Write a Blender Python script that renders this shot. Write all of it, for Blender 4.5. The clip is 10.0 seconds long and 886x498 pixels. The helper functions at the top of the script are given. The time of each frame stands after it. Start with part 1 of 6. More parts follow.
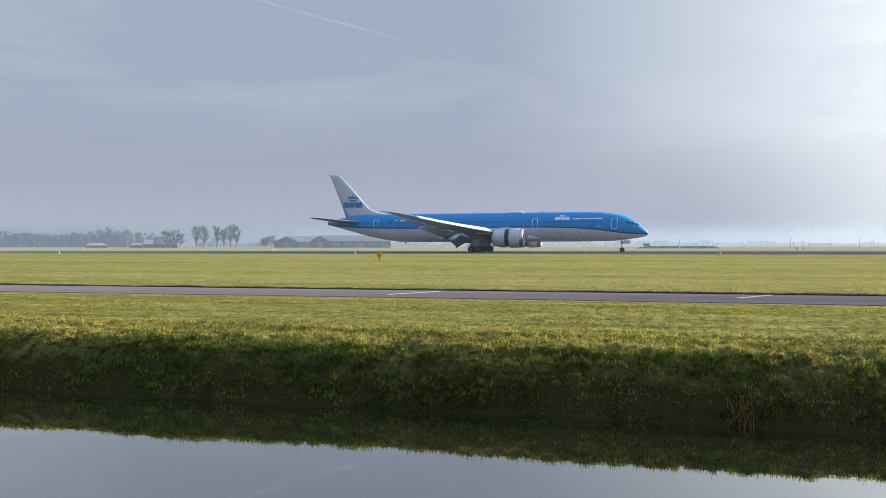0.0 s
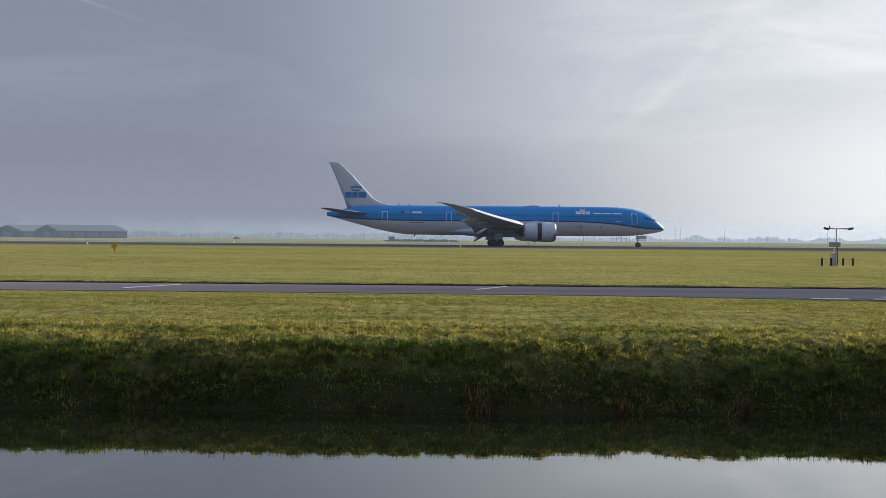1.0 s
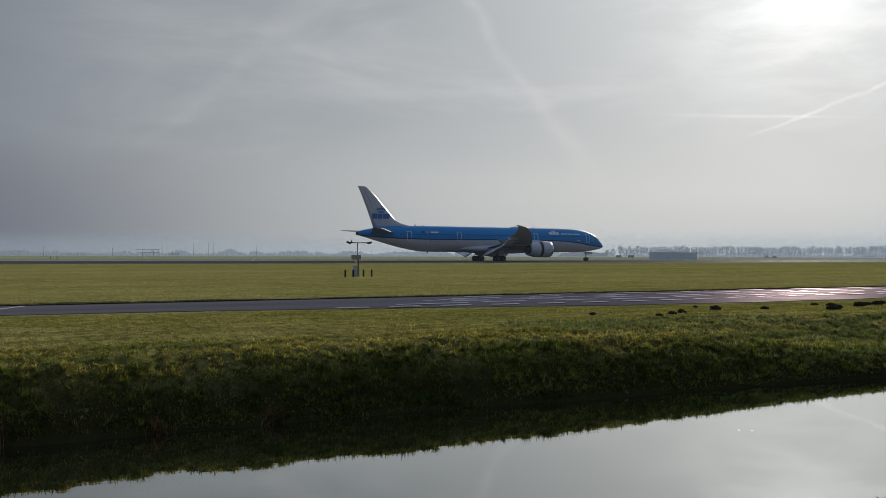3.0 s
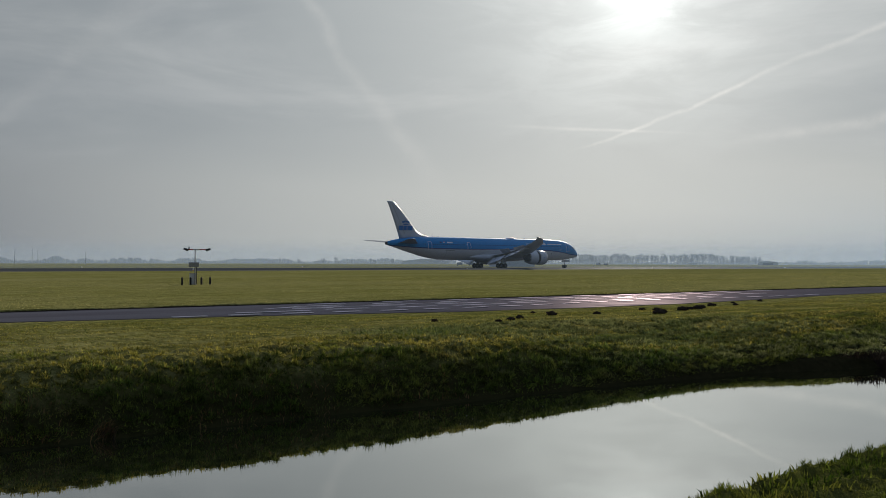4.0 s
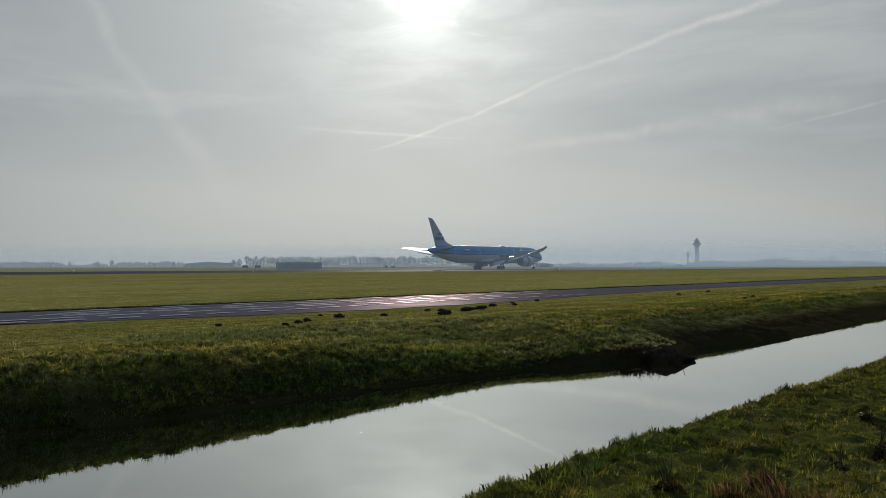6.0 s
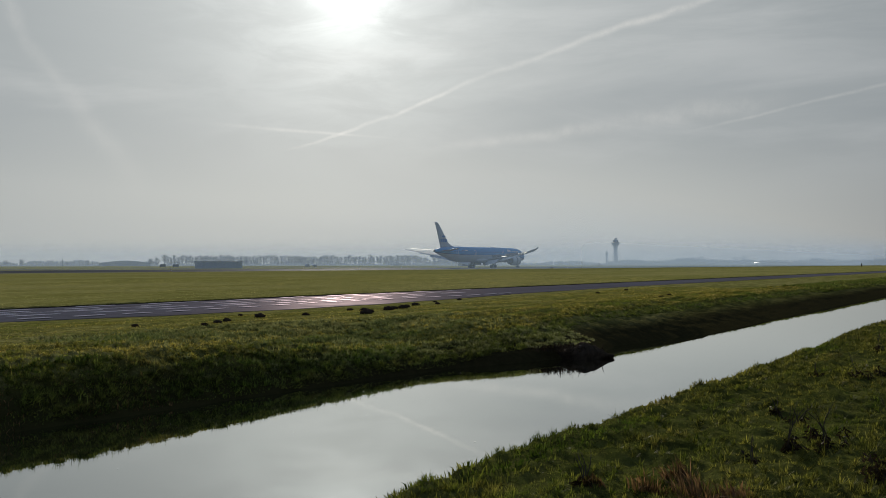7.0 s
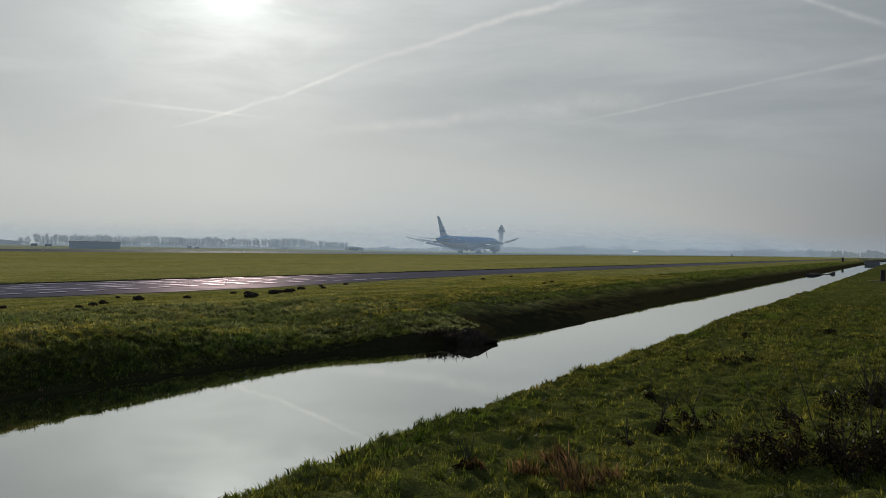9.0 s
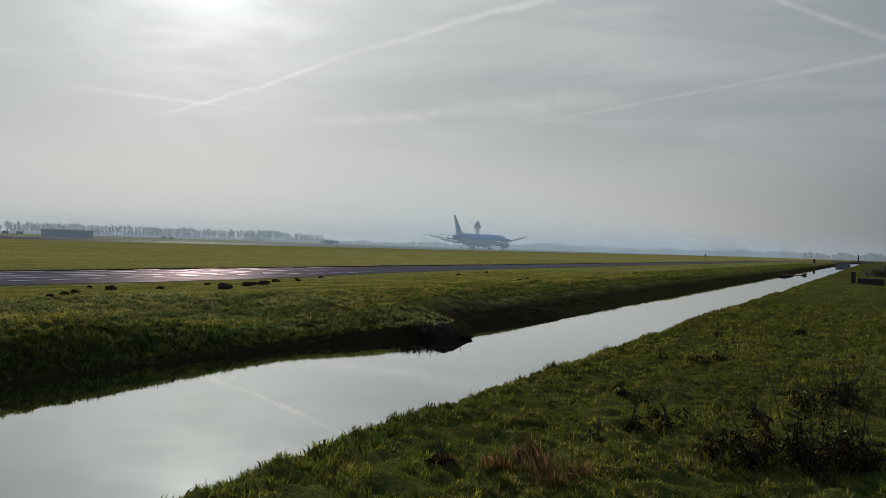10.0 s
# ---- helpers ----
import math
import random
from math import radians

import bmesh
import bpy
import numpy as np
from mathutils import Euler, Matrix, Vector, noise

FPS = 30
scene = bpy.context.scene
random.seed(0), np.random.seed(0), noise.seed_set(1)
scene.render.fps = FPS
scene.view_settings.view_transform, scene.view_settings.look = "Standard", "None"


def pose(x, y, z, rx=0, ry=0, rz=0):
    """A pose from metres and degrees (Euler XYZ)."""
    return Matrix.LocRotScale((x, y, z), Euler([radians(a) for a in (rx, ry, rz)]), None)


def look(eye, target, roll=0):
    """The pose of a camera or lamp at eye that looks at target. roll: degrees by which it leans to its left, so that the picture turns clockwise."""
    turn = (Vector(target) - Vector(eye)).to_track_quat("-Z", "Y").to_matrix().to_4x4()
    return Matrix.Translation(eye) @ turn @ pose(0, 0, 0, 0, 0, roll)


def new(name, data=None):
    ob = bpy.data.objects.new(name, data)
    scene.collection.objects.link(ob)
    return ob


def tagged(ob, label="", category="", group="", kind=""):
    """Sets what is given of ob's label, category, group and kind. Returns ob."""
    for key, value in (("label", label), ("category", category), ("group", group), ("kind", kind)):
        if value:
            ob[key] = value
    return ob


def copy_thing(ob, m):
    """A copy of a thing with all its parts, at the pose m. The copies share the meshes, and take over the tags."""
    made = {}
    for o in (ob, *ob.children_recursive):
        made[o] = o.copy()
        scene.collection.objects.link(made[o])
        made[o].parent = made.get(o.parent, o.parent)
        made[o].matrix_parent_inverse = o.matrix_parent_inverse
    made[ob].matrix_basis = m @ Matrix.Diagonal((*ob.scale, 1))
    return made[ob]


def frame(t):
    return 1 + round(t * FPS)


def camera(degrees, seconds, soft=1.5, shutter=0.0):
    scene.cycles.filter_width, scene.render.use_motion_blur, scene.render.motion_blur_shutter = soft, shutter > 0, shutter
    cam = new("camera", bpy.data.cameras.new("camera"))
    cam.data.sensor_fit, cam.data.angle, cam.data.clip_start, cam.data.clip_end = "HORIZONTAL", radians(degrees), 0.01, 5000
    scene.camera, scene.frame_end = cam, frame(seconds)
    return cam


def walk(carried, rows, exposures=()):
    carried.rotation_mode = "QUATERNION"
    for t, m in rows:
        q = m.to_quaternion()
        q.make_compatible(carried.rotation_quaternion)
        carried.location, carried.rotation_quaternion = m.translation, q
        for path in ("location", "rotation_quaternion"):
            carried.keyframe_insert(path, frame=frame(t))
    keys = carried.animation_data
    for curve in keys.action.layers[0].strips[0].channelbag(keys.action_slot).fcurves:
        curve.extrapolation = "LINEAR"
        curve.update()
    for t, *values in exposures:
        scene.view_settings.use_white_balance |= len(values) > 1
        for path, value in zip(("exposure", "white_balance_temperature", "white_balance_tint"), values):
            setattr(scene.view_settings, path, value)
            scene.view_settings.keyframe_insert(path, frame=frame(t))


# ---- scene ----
cam = camera(51.62, 10.0, soft=0.8)
EYE = (0.0, 0.0, 1.5)
PATH = [(0, 15.87, -0.21, -0.07), (0.5, 8.57, -0.38, 0.41), (1, 0.12, -0.63, 0.49), (1.5, -8.20, -0.63, 0.23), (2, -15.82, -0.46, 0.02),
        (2.5, -22.56, -0.09, 0.24), (3, -28.45, 0.40, 0.11), (4.5, -42.24, 1.00, 0.17), (5, -45.67, 1.13, 0.07), (5.5, -48.75, 1.16, -0.11),
        (7, -56.31, 0.97, -0.08), (7.5, -58.54, 1.13, -0.33), (8, -60.32, 0.74, -0.09), (8.5, -61.89, 0.22, 0.34), (9, -63.36, 0.08, 0.87),
        (9.5, -63.60, -0.17, 1.34), (10, -64.86, -0.20, 1.87)]
walk(cam, [(t, pose(*EYE, 90 + p, -r, y)) for t, y, p, r in PATH],
     exposures=[(0, 1.14, 6500, 13), (0.5, 0.92, 6500, 15), (1, 0.54, 6500, 16), (2, 0.08, 6500, 16), (2.5, -0.16, 6500, 14), (3, -0.33, 6500, 13),
                (4.5, -0.52, 6500, 10), (7.5, -0.52, 6500, 10), (10, -0.42, 6500, 10)])

# ---- light: low winter sun in haze, milky sky with old contrails ----
SUN_AZ, SUN_EL = radians(50.1), radians(17.3)
SUN = Vector((math.sin(SUN_AZ) * math.cos(SUN_EL), math.cos(SUN_AZ) * math.cos(SUN_EL), math.sin(SUN_EL)))
lamp = bpy.data.lights.new("sun", "SUN")
lamp.energy, lamp.angle, lamp.color = 4.8, radians(1.0), (1.0, 0.91, 0.73)
sun = new("sun", lamp)
sun.matrix_world = look(SUN * 100, (0, 0, 0))


class Nodes:
    """Short hand for building a node tree."""

    def __init__(self, tree):
        self.tree = tree
        tree.nodes.clear()

    def add(self, kind, **sets):
        n = self.tree.nodes.new("ShaderNode" + kind)
        for key, value in sets.items():
            n.inputs[key.replace("_", " ")].default_value = value
        return n

    def link(self, a, b):
        self.tree.links.new(a, b)

    def math(self, op, a, b=None, c=None, clamp=False):
        n = self.tree.nodes.new("ShaderNodeMath")
        n.operation, n.use_clamp = op, clamp
        for i, v in enumerate((a, b, c)):
            if v is None:
                continue
            if isinstance(v, (int, float)):
                n.inputs[i].default_value = v
            else:
                self.link(v, n.inputs[i])
        return n.outputs[0]

    def vmath(self, op, a, b=None):
        n = self.tree.nodes.new("ShaderNodeVectorMath")
        n.operation = op
        for i, v in enumerate((a, b)):
            if v is None:
                continue
            if isinstance(v, (tuple, list, Vector)):
                n.inputs[i].default_value = tuple(v)
            else:
                self.link(v, n.inputs[i])
        return n.outputs["Value"] if op in ("DOT_PRODUCT", "LENGTH", "DISTANCE") else n.outputs["Vector"]

    def mix(self, fac, a, b, mode="MIX"):
        n = self.tree.nodes.new("ShaderNodeMix")
        n.data_type, n.blend_type = "RGBA", mode
        for sock, v in ((n.inputs[0], fac), (n.inputs[6], a), (n.inputs[7], b)):
            if isinstance(v, (int, float)):
                sock.default_value = v
            elif isinstance(v, (tuple, list)):
                sock.default_value = (*v, 1) if len(v) == 3 else v
            else:
                self.link(v, sock)
        return n.outputs[2]

    def noise(self, vec, scale, detail=4, rough=0.55, distortion=0.0):
        n = self.tree.nodes.new("ShaderNodeTexNoise")
        n.inputs["Scale"].default_value, n.inputs["Detail"].default_value, n.inputs["Roughness"].default_value = scale, detail, rough
        n.inputs["Distortion"].default_value = distortion
        if vec is not None:
            self.link(vec, n.inputs["Vector"])
        return n.outputs["Fac"]

    def ramp(self, fac, lo, hi, a=0.0, b=1.0):
        n = self.tree.nodes.new("ShaderNodeMapRange")
        n.interpolation_type = "SMOOTHSTEP"
        for key, v in (("From Min", lo), ("From Max", hi), ("To Min", a), ("To Max", b)):
            n.inputs[key].default_value = v
        self.link(fac, n.inputs["Value"])
        return n.outputs["Result"]

    def scaled(self, vec, s):
        n = self.tree.nodes.new("ShaderNodeMapping")
        n.inputs["Scale"].default_value = s
        self.link(vec, n.inputs["Vector"])
        return n.outputs["Vector"]


def sky_dir(az, el):
    a, e = radians(az), radians(el)
    return Vector((math.sin(a) * math.cos(e), math.cos(a) * math.cos(e), math.sin(e)))


world = bpy.data.worlds.new("sky")
scene.world = world
world.use_nodes = True
W = Nodes(world.node_tree)
gen = W.add("TexCoord").outputs["Generated"]
way = W.vmath("NORMALIZE", gen)
nish = W.add("TexSky")
nish.sky_type, nish.sun_disc, nish.sun_elevation, nish.sun_rotation = "NISHITA", False, SUN_EL, SUN_AZ
nish.air_density, nish.dust_density = 1.2, 3.0
up = W.tree.nodes.new("ShaderNodeSeparateXYZ")
W.link(way, up.inputs[0])
el = up.outputs["Z"]
toward = W.vmath("DOT_PRODUCT", way, SUN)
flat = W.vmath("NORMALIZE", W.vmath("MULTIPLY", way, (1, 1, 0)))
toward_flat = W.vmath("DOT_PRODUCT", flat, (math.sin(SUN_AZ), math.cos(SUN_AZ), 0))
# milky veil: bluish away from the sun, grey towards it
veil = W.mix(W.ramp(toward_flat, 0.42, 1.0), (0.176, 0.208, 0.262), (0.520, 0.570, 0.590))
veil = W.mix(W.ramp(el, 0.0, 0.16), W.mix(W.ramp(toward_flat, 0.62, 1.0), (0.172, 0.182, 0.222), (0.76, 0.79, 0.755)), veil)
veil = W.mix(W.ramp(el, 0.25, 0.9), veil, (0.22, 0.30, 0.46))
# drifting streaks of thin cloud
cloud_way = W.scaled(way, (2.0, 1.4, 9.0))
streak = W.ramp(W.noise(cloud_way, 1.7, 6, 0.6, 0.45), 0.42, 0.72)
veil = W.mix(W.math("MULTIPLY", W.math("MULTIPLY", streak, W.ramp(el, 0.05, 0.16, 0.0, 0.50)), W.ramp(toward_flat, 0.62, 0.97, 0.10, 1.0)), veil, (0.76, 0.79, 0.80))
dull = W.ramp(W.noise(W.scaled(way, (1.6, 1.1, 5.0)), 1.3, 4, 0.5, 0.4), 0.5, 0.75)
veil = W.mix(W.math("MULTIPLY", dull, W.math("MULTIPLY", W.ramp(el, 0.07, 0.2, 0.0, 0.34), W.ramp(toward_flat, 0.2, 0.9, 0.15, 1.0))), veil, (0.25, 0.305, 0.36))
wobble = W.math("SUBTRACT", W.noise(W.scaled(way, (1, 1, 1)), 9.0, 3), 0.5)
fine = W.noise(way, 42.0, 5, 0.75)
patchy = W.noise(way, 7.0, 3, 0.6)


def contrail(colour, a, b, width, fade0, fade1, strength, waver):
    """An old contrail along the great circle through two directions of the sky."""
    a, b = sky_dir(*a), sky_dir(*b)
    n = a.cross(b).normalized()
    mid = (a + b).normalized()
    off = W.math("ADD", W.vmath("DOT_PRODUCT", way, n), W.math("MULTIPLY", wobble, waver))
    along = W.vmath("DOT_PRODUCT", way, n.cross(mid))
    spread = W.math("DIVIDE", W.math("ABSOLUTE", off), W.ramp(along, -0.25, 0.30, 0.55, 1.35))
    core = W.math("POWER", W.ramp(spread, 0.0, width, 1.0, 0.0), 1.4)
    seen = W.math("MULTIPLY", W.ramp(along, fade0, fade0 + 0.10), W.ramp(along, fade1 - 0.10, fade1, 1.0, 0.0))
    front = W.ramp(W.vmath("DOT_PRODUCT", way, mid), 0.5, 0.7)
    amount = W.math("MULTIPLY", W.math("MULTIPLY", core, W.math("MULTIPLY", seen, front)), W.math("MULTIPLY", W.ramp(fine, 0.3, 0.7, 0.45, 1.0), W.ramp(patchy, 0.35, 0.65, strength * 0.5, strength)))
    return W.mix(W.math("MULTIPLY", amount, W.ramp(toward_flat, 0.0, 0.9, 0.5, 1.0)), colour, (1.0, 0.99, 0.95))


veil = contrail(veil, (44.5, 6.1), (68.1, 14.5), 0.0048, -0.20, 0.9, 0.60, 0.026)
veil = contrail(veil, (30.0, 15.0), (36.5, 6.0), 0.019, -0.25, 0.16, 0.20, 0.05)
veil = contrail(veil, (50.5, 8.0), (45.0, 8.35), 0.0035, -0.12, 0.12, 0.42, 0.008)
veil = contrail(veil, (62.0, 8.0), (70.0, 9.0), 0.016, -0.2, 0.22, 0.28, 0.03)
veil = contrail(veil, (-29.7, 15.3), (-18.9, 12.7), 0.0030, -0.22, 0.14, 0.13, 0.008)
veil = contrail(veil, (83.0, 10.2), (92.0, 11.6), 0.005, -0.3, 0.5, 0.30, 0.008)
veil = contrail(veil, (84.0, 15.0), (92.0, 11.5), 0.006, -0.2, 0.3, 0.36, 0.01)
veil = contrail(veil, (12.0, 8.0), (22.0, 16.5), 0.02, -0.2, 0.3, 0.10, 0.04)
# glow of the veiled sun
g1 = W.math("POWER", W.math("MAXIMUM", toward, 0.0), 14.0)
g2 = W.math("POWER", W.math("MAXIMUM", toward, 0.0), 110.0)
g3 = W.math("POWER", W.math("MAXIMUM", toward, 0.0), 1100.0)
ragged = W.ramp(W.noise(W.scaled(way, (1.0, 1.0, 3.2)), 11.0, 5, 0.6, 0.6), 0.32, 0.68, 0.72, 1.25)
glow = W.math("ADD", W.math("MULTIPLY", g1, 0.25), W.math("MULTIPLY", ragged, W.math("ADD", W.math("MULTIPLY", g2, 0.50), W.math("MULTIPLY", g3, 1.1))))
gl = W.tree.nodes.new("ShaderNodeVectorMath")
gl.operation = "SCALE"
gl.inputs[0].default_value = (0.96, 1.0, 0.97)
W.link(glow, gl.inputs["Scale"])
veil = W.mix(1.0, veil, gl.outputs["Vector"], "ADD")
bg_sky, bg_veil = W.add("Background", Strength=0.05), W.add("Background", Strength=0.92)
W.link(nish.outputs[0], bg_sky.inputs["Color"])
W.link(veil, bg_veil.inputs["Color"])
both = W.add("MixShader", Fac=0.97)
W.link(bg_sky.outputs[0], both.inputs[1])
W.link(bg_veil.outputs[0], both.inputs[2])
out = W.add("OutputWorld")
W.link(both.outputs[0], out.inputs["Surface"])


# ---- materials ----
def material(name):
    m = bpy.data.materials.new(name)
    m.use_nodes = True
    return m, Nodes(m.node_tree)


def surface(N, shader, bump=None, strength=0.3, distance=0.02):
    o = N.add("OutputMaterial")
    N.link(shader.outputs[0], o.inputs["Surface"])
    if bump is not None:
        b = N.add("Bump", Strength=strength, Distance=distance)
        N.link(bump, b.inputs["Height"])
        N.link(b.outputs["Normal"], shader.inputs["Normal"])


def plain(name, colour, rough=0.5, metal=0.0, vary=0.12, scale=3.0, bump=0.0, bump_scale=40.0, spec=0.5):
    """A paint, metal or stone with soft variation at two scales."""
    m, N = material(name)
    co = N.add("TexCoord").outputs["Object"]
    big, small = N.noise(co, scale, 4), N.noise(co, scale * 9, 5, 0.65)
    f = N.math("ADD", N.math("MULTIPLY", big, 0.6), N.math("MULTIPLY", small, 0.4))
    dark, light = tuple(c * (1 - vary) for c in colour), tuple(min(1, c * (1 + vary)) for c in colour)
    col = N.mix(N.ramp(f, 0.3, 0.7), dark, light)
    p = N.add("BsdfPrincipled", Metallic=metal, Roughness=rough)
    p.inputs["Specular IOR Level"].default_value = spec
    N.link(col, p.inputs["Base Color"])
    N.link(N.ramp(small, 0.2, 0.8, max(0.02, rough - 0.08), min(1, rough + 0.1)), p.inputs["Roughness"])
    if bump:
        surface(N, p, N.noise(co, bump_scale, 5, 0.7), bump, 0.02)
    else:
        surface(N, p)
    return m


def ground_material():
    m, N = material("meadow")
    co = N.add("TexCoord").outputs["Object"]
    xyz = N.tree.nodes.new("ShaderNodeSeparateXYZ")
    N.link(co, xyz.inputs[0])
    broad = N.noise(N.scaled(co, (0.25, 1.0, 1.0)), 0.10, 4, 0.6)
    mid = N.noise(N.scaled(co, (0.45, 1.0, 1.0)), 0.8, 5, 0.65)
    tuft = N.noise(co, 6.0, 4, 0.7)
    grain = N.noise(co, 45.0, 3, 0.7)
    rows = N.noise(N.scaled(co, (0.30, 1.9, 1.0)), 1.0, 6, 0.7)
    fleck = N.noise(N.scaled(co, (7.0, 2.2, 7.0)), 1.0, 4, 0.75)
    green = N.mix(N.ramp(mid, 0.35, 0.65), (0.225, 0.225, 0.055), (0.37, 0.35, 0.115))
    straw = N.mix(N.ramp(tuft, 0.3, 0.7), (0.36, 0.335, 0.13), (0.48, 0.435, 0.19))
    col = N.mix(N.ramp(broad, 0.38, 0.62, 0.12, 0.75), green, straw)
    col = N.mix(N.math("MULTIPLY", N.ramp(tuft, 0.55, 0.8), 0.5), col, (0.05, 0.075, 0.012))
    col = N.mix(N.ramp(grain, 0.3, 0.75, 0.45, 0.0), col, (0.03, 0.04, 0.01))
    # lush near bank turf, darkened below with the shade between its tussocks
    mown = N.ramp(xyz.outputs["Y"], 27.0, 34.0, 1.0, 0.4)
    col = N.mix(N.math("MULTIPLY", mown, N.ramp(rows, 0.46, 0.60, 0.0, 0.5)), col, (0.085, 0.105, 0.018))
    col = N.mix(N.math("MULTIPLY", mown, N.ramp(fleck, 0.44, 0.60, 0.0, 0.65)), col, (0.050, 0.055, 0.014))
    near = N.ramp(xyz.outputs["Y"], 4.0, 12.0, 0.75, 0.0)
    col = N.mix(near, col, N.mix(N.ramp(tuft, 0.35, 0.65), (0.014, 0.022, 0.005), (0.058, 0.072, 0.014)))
    # longer thatch on the verge between ditch and road, gap shade painted in
    verge = N.math("MULTIPLY", N.ramp(xyz.outputs["Y"], 10.0, 12.0), N.ramp(xyz.outputs["Y"], 20.0, 25.0, 1.0, 0.0))
    col = N.mix(N.math("MULTIPLY", verge, N.ramp(mid, 0.3, 0.7, 0.20, 0.0)), col, (0.085, 0.088, 0.020))
    # dark earth low on the bank, also painting the shade of its face
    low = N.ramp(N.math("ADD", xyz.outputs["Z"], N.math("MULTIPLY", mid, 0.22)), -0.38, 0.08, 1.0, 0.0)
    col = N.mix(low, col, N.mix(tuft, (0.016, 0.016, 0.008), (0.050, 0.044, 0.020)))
    # thatch along the brow of the bank, darkened as shade under the tussocks
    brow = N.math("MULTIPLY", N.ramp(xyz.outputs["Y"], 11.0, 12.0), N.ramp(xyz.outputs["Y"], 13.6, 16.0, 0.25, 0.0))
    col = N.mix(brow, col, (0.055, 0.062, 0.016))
    p = N.add("BsdfPrincipled", Roughness=0.85)
    p.inputs["Specular IOR Level"].default_value = 0.0
    N.link(col, p.inputs["Base Color"])
    h = N.math("ADD", N.math("MULTIPLY", tuft, 0.7), N.math("MULTIPLY", grain, 0.3))
    surface(N, p, h, 0.8, 0.10)
    return m


def blade_material(name, lo, hi, tip, through_share=0.45, lush=None, wet=0.015):
    """Leaves lit from both sides; each blade has its own shade."""
    m, N = material(name)
    geo = N.add("NewGeometry")
    co = N.add("TexCoord").outputs["Object"]
    patch = N.noise(co, 0.9, 3, 0.6)
    col = N.mix(geo.outputs["Random Per Island"], lo, hi)
    col = N.mix(N.ramp(patch, 0.45, 0.75, 0.0, 0.7), col, tip)
    clump = N.noise(N.scaled(co, (0.8, 1.0, 1.0)), 5.0, 4, 0.75)
    col = N.mix(1.0, col, N.mix(N.ramp(clump, 0.36, 0.62), (0.34, 0.38, 0.32), (1.26, 1.24, 1.2)), "MULTIPLY")
    if lush:
        spot = N.noise(N.scaled(co, (0.22, 1.0, 1.0)), 0.95, 5, 0.7)
        col = N.mix(N.ramp(spot, 0.46, 0.64, 0.0, 0.75), col, N.mix(geo.outputs["Random Per Island"], tuple(c * 0.35 for c in lush), lush))
        swath = N.noise(N.scaled(co, (0.22, 2.0, 1.0)), 1.0, 6, 0.75)
        col = N.mix(1.0, col, N.mix(N.ramp(swath, 0.40, 0.58), (0.62, 0.64, 0.58), (1.22, 1.18, 1.15)), "MULTIPLY")
    d = N.add("BsdfDiffuse", Roughness=0.6)
    t = N.add("BsdfTranslucent")
    N.link(col, d.inputs["Color"])
    N.link(col, t.inputs["Color"])
    leaf = N.add("MixShader", Fac=through_share)
    N.link(d.outputs[0], leaf.inputs[1])
    N.link(t.outputs[0], leaf.inputs[2])
    dew = N.add("BsdfGlossy", Roughness=0.42)
    mx = N.add("MixShader", Fac=wet)
    N.link(leaf.outputs[0], mx.inputs[1])
    N.link(dew.outputs[0], mx.inputs[2])
    o = N.add("OutputMaterial")
    N.link(mx.outputs[0], o.inputs["Surface"])
    return m


def asphalt_material(name, lo, hi, rough, gloss=0.05, sheen=(1.0, 1.0, 1.0)):
    m, N = material(name)
    co = N.add("TexCoord").outputs["Object"]
    wear = N.noise(N.scaled(co, (0.06, 1.0, 1.0)), 0.55, 5, 0.6)
    stain = N.noise(co, 0.35, 5, 0.65)
    grit = N.noise(co, 60.0, 3, 0.7)
    col = N.mix(N.ramp(wear, 0.35, 0.65), lo, hi)
    col = N.mix(N.ramp(stain, 0.5, 0.75, 0.0, 0.5), col, tuple(c * 0.6 for c in lo))
    col = N.mix(N.ramp(grit, 0.35, 0.7, 0.35, 0.0), col, tuple(c * 0.5 for c in lo))
    d, g = N.add("BsdfDiffuse", Roughness=0.9), N.add("BsdfGlossy", Roughness=rough)
    N.link(col, d.inputs["Color"])
    g.inputs["Color"].default_value = (*sheen, 1)
    N.link(N.ramp(stain, 0.3, 0.7, rough - 0.12, rough + 0.1), g.inputs["Roughness"])
    mx = N.add("MixShader")
    lw = N.add("Fresnel", IOR=1.45)
    N.link(N.math("MULTIPLY", lw.outputs[0], gloss), mx.inputs[0])
    N.link(d.outputs[0], mx.inputs[1])
    N.link(g.outputs[0], mx.inputs[2])
    b = N.add("Bump", Strength=0.3, Distance=0.01)
    N.link(grit, b.inputs["Height"])
    N.link(b.outputs["Normal"], d.inputs["Normal"])
    o = N.add("OutputMaterial")
    N.link(mx.outputs[0], o.inputs["Surface"])
    return m


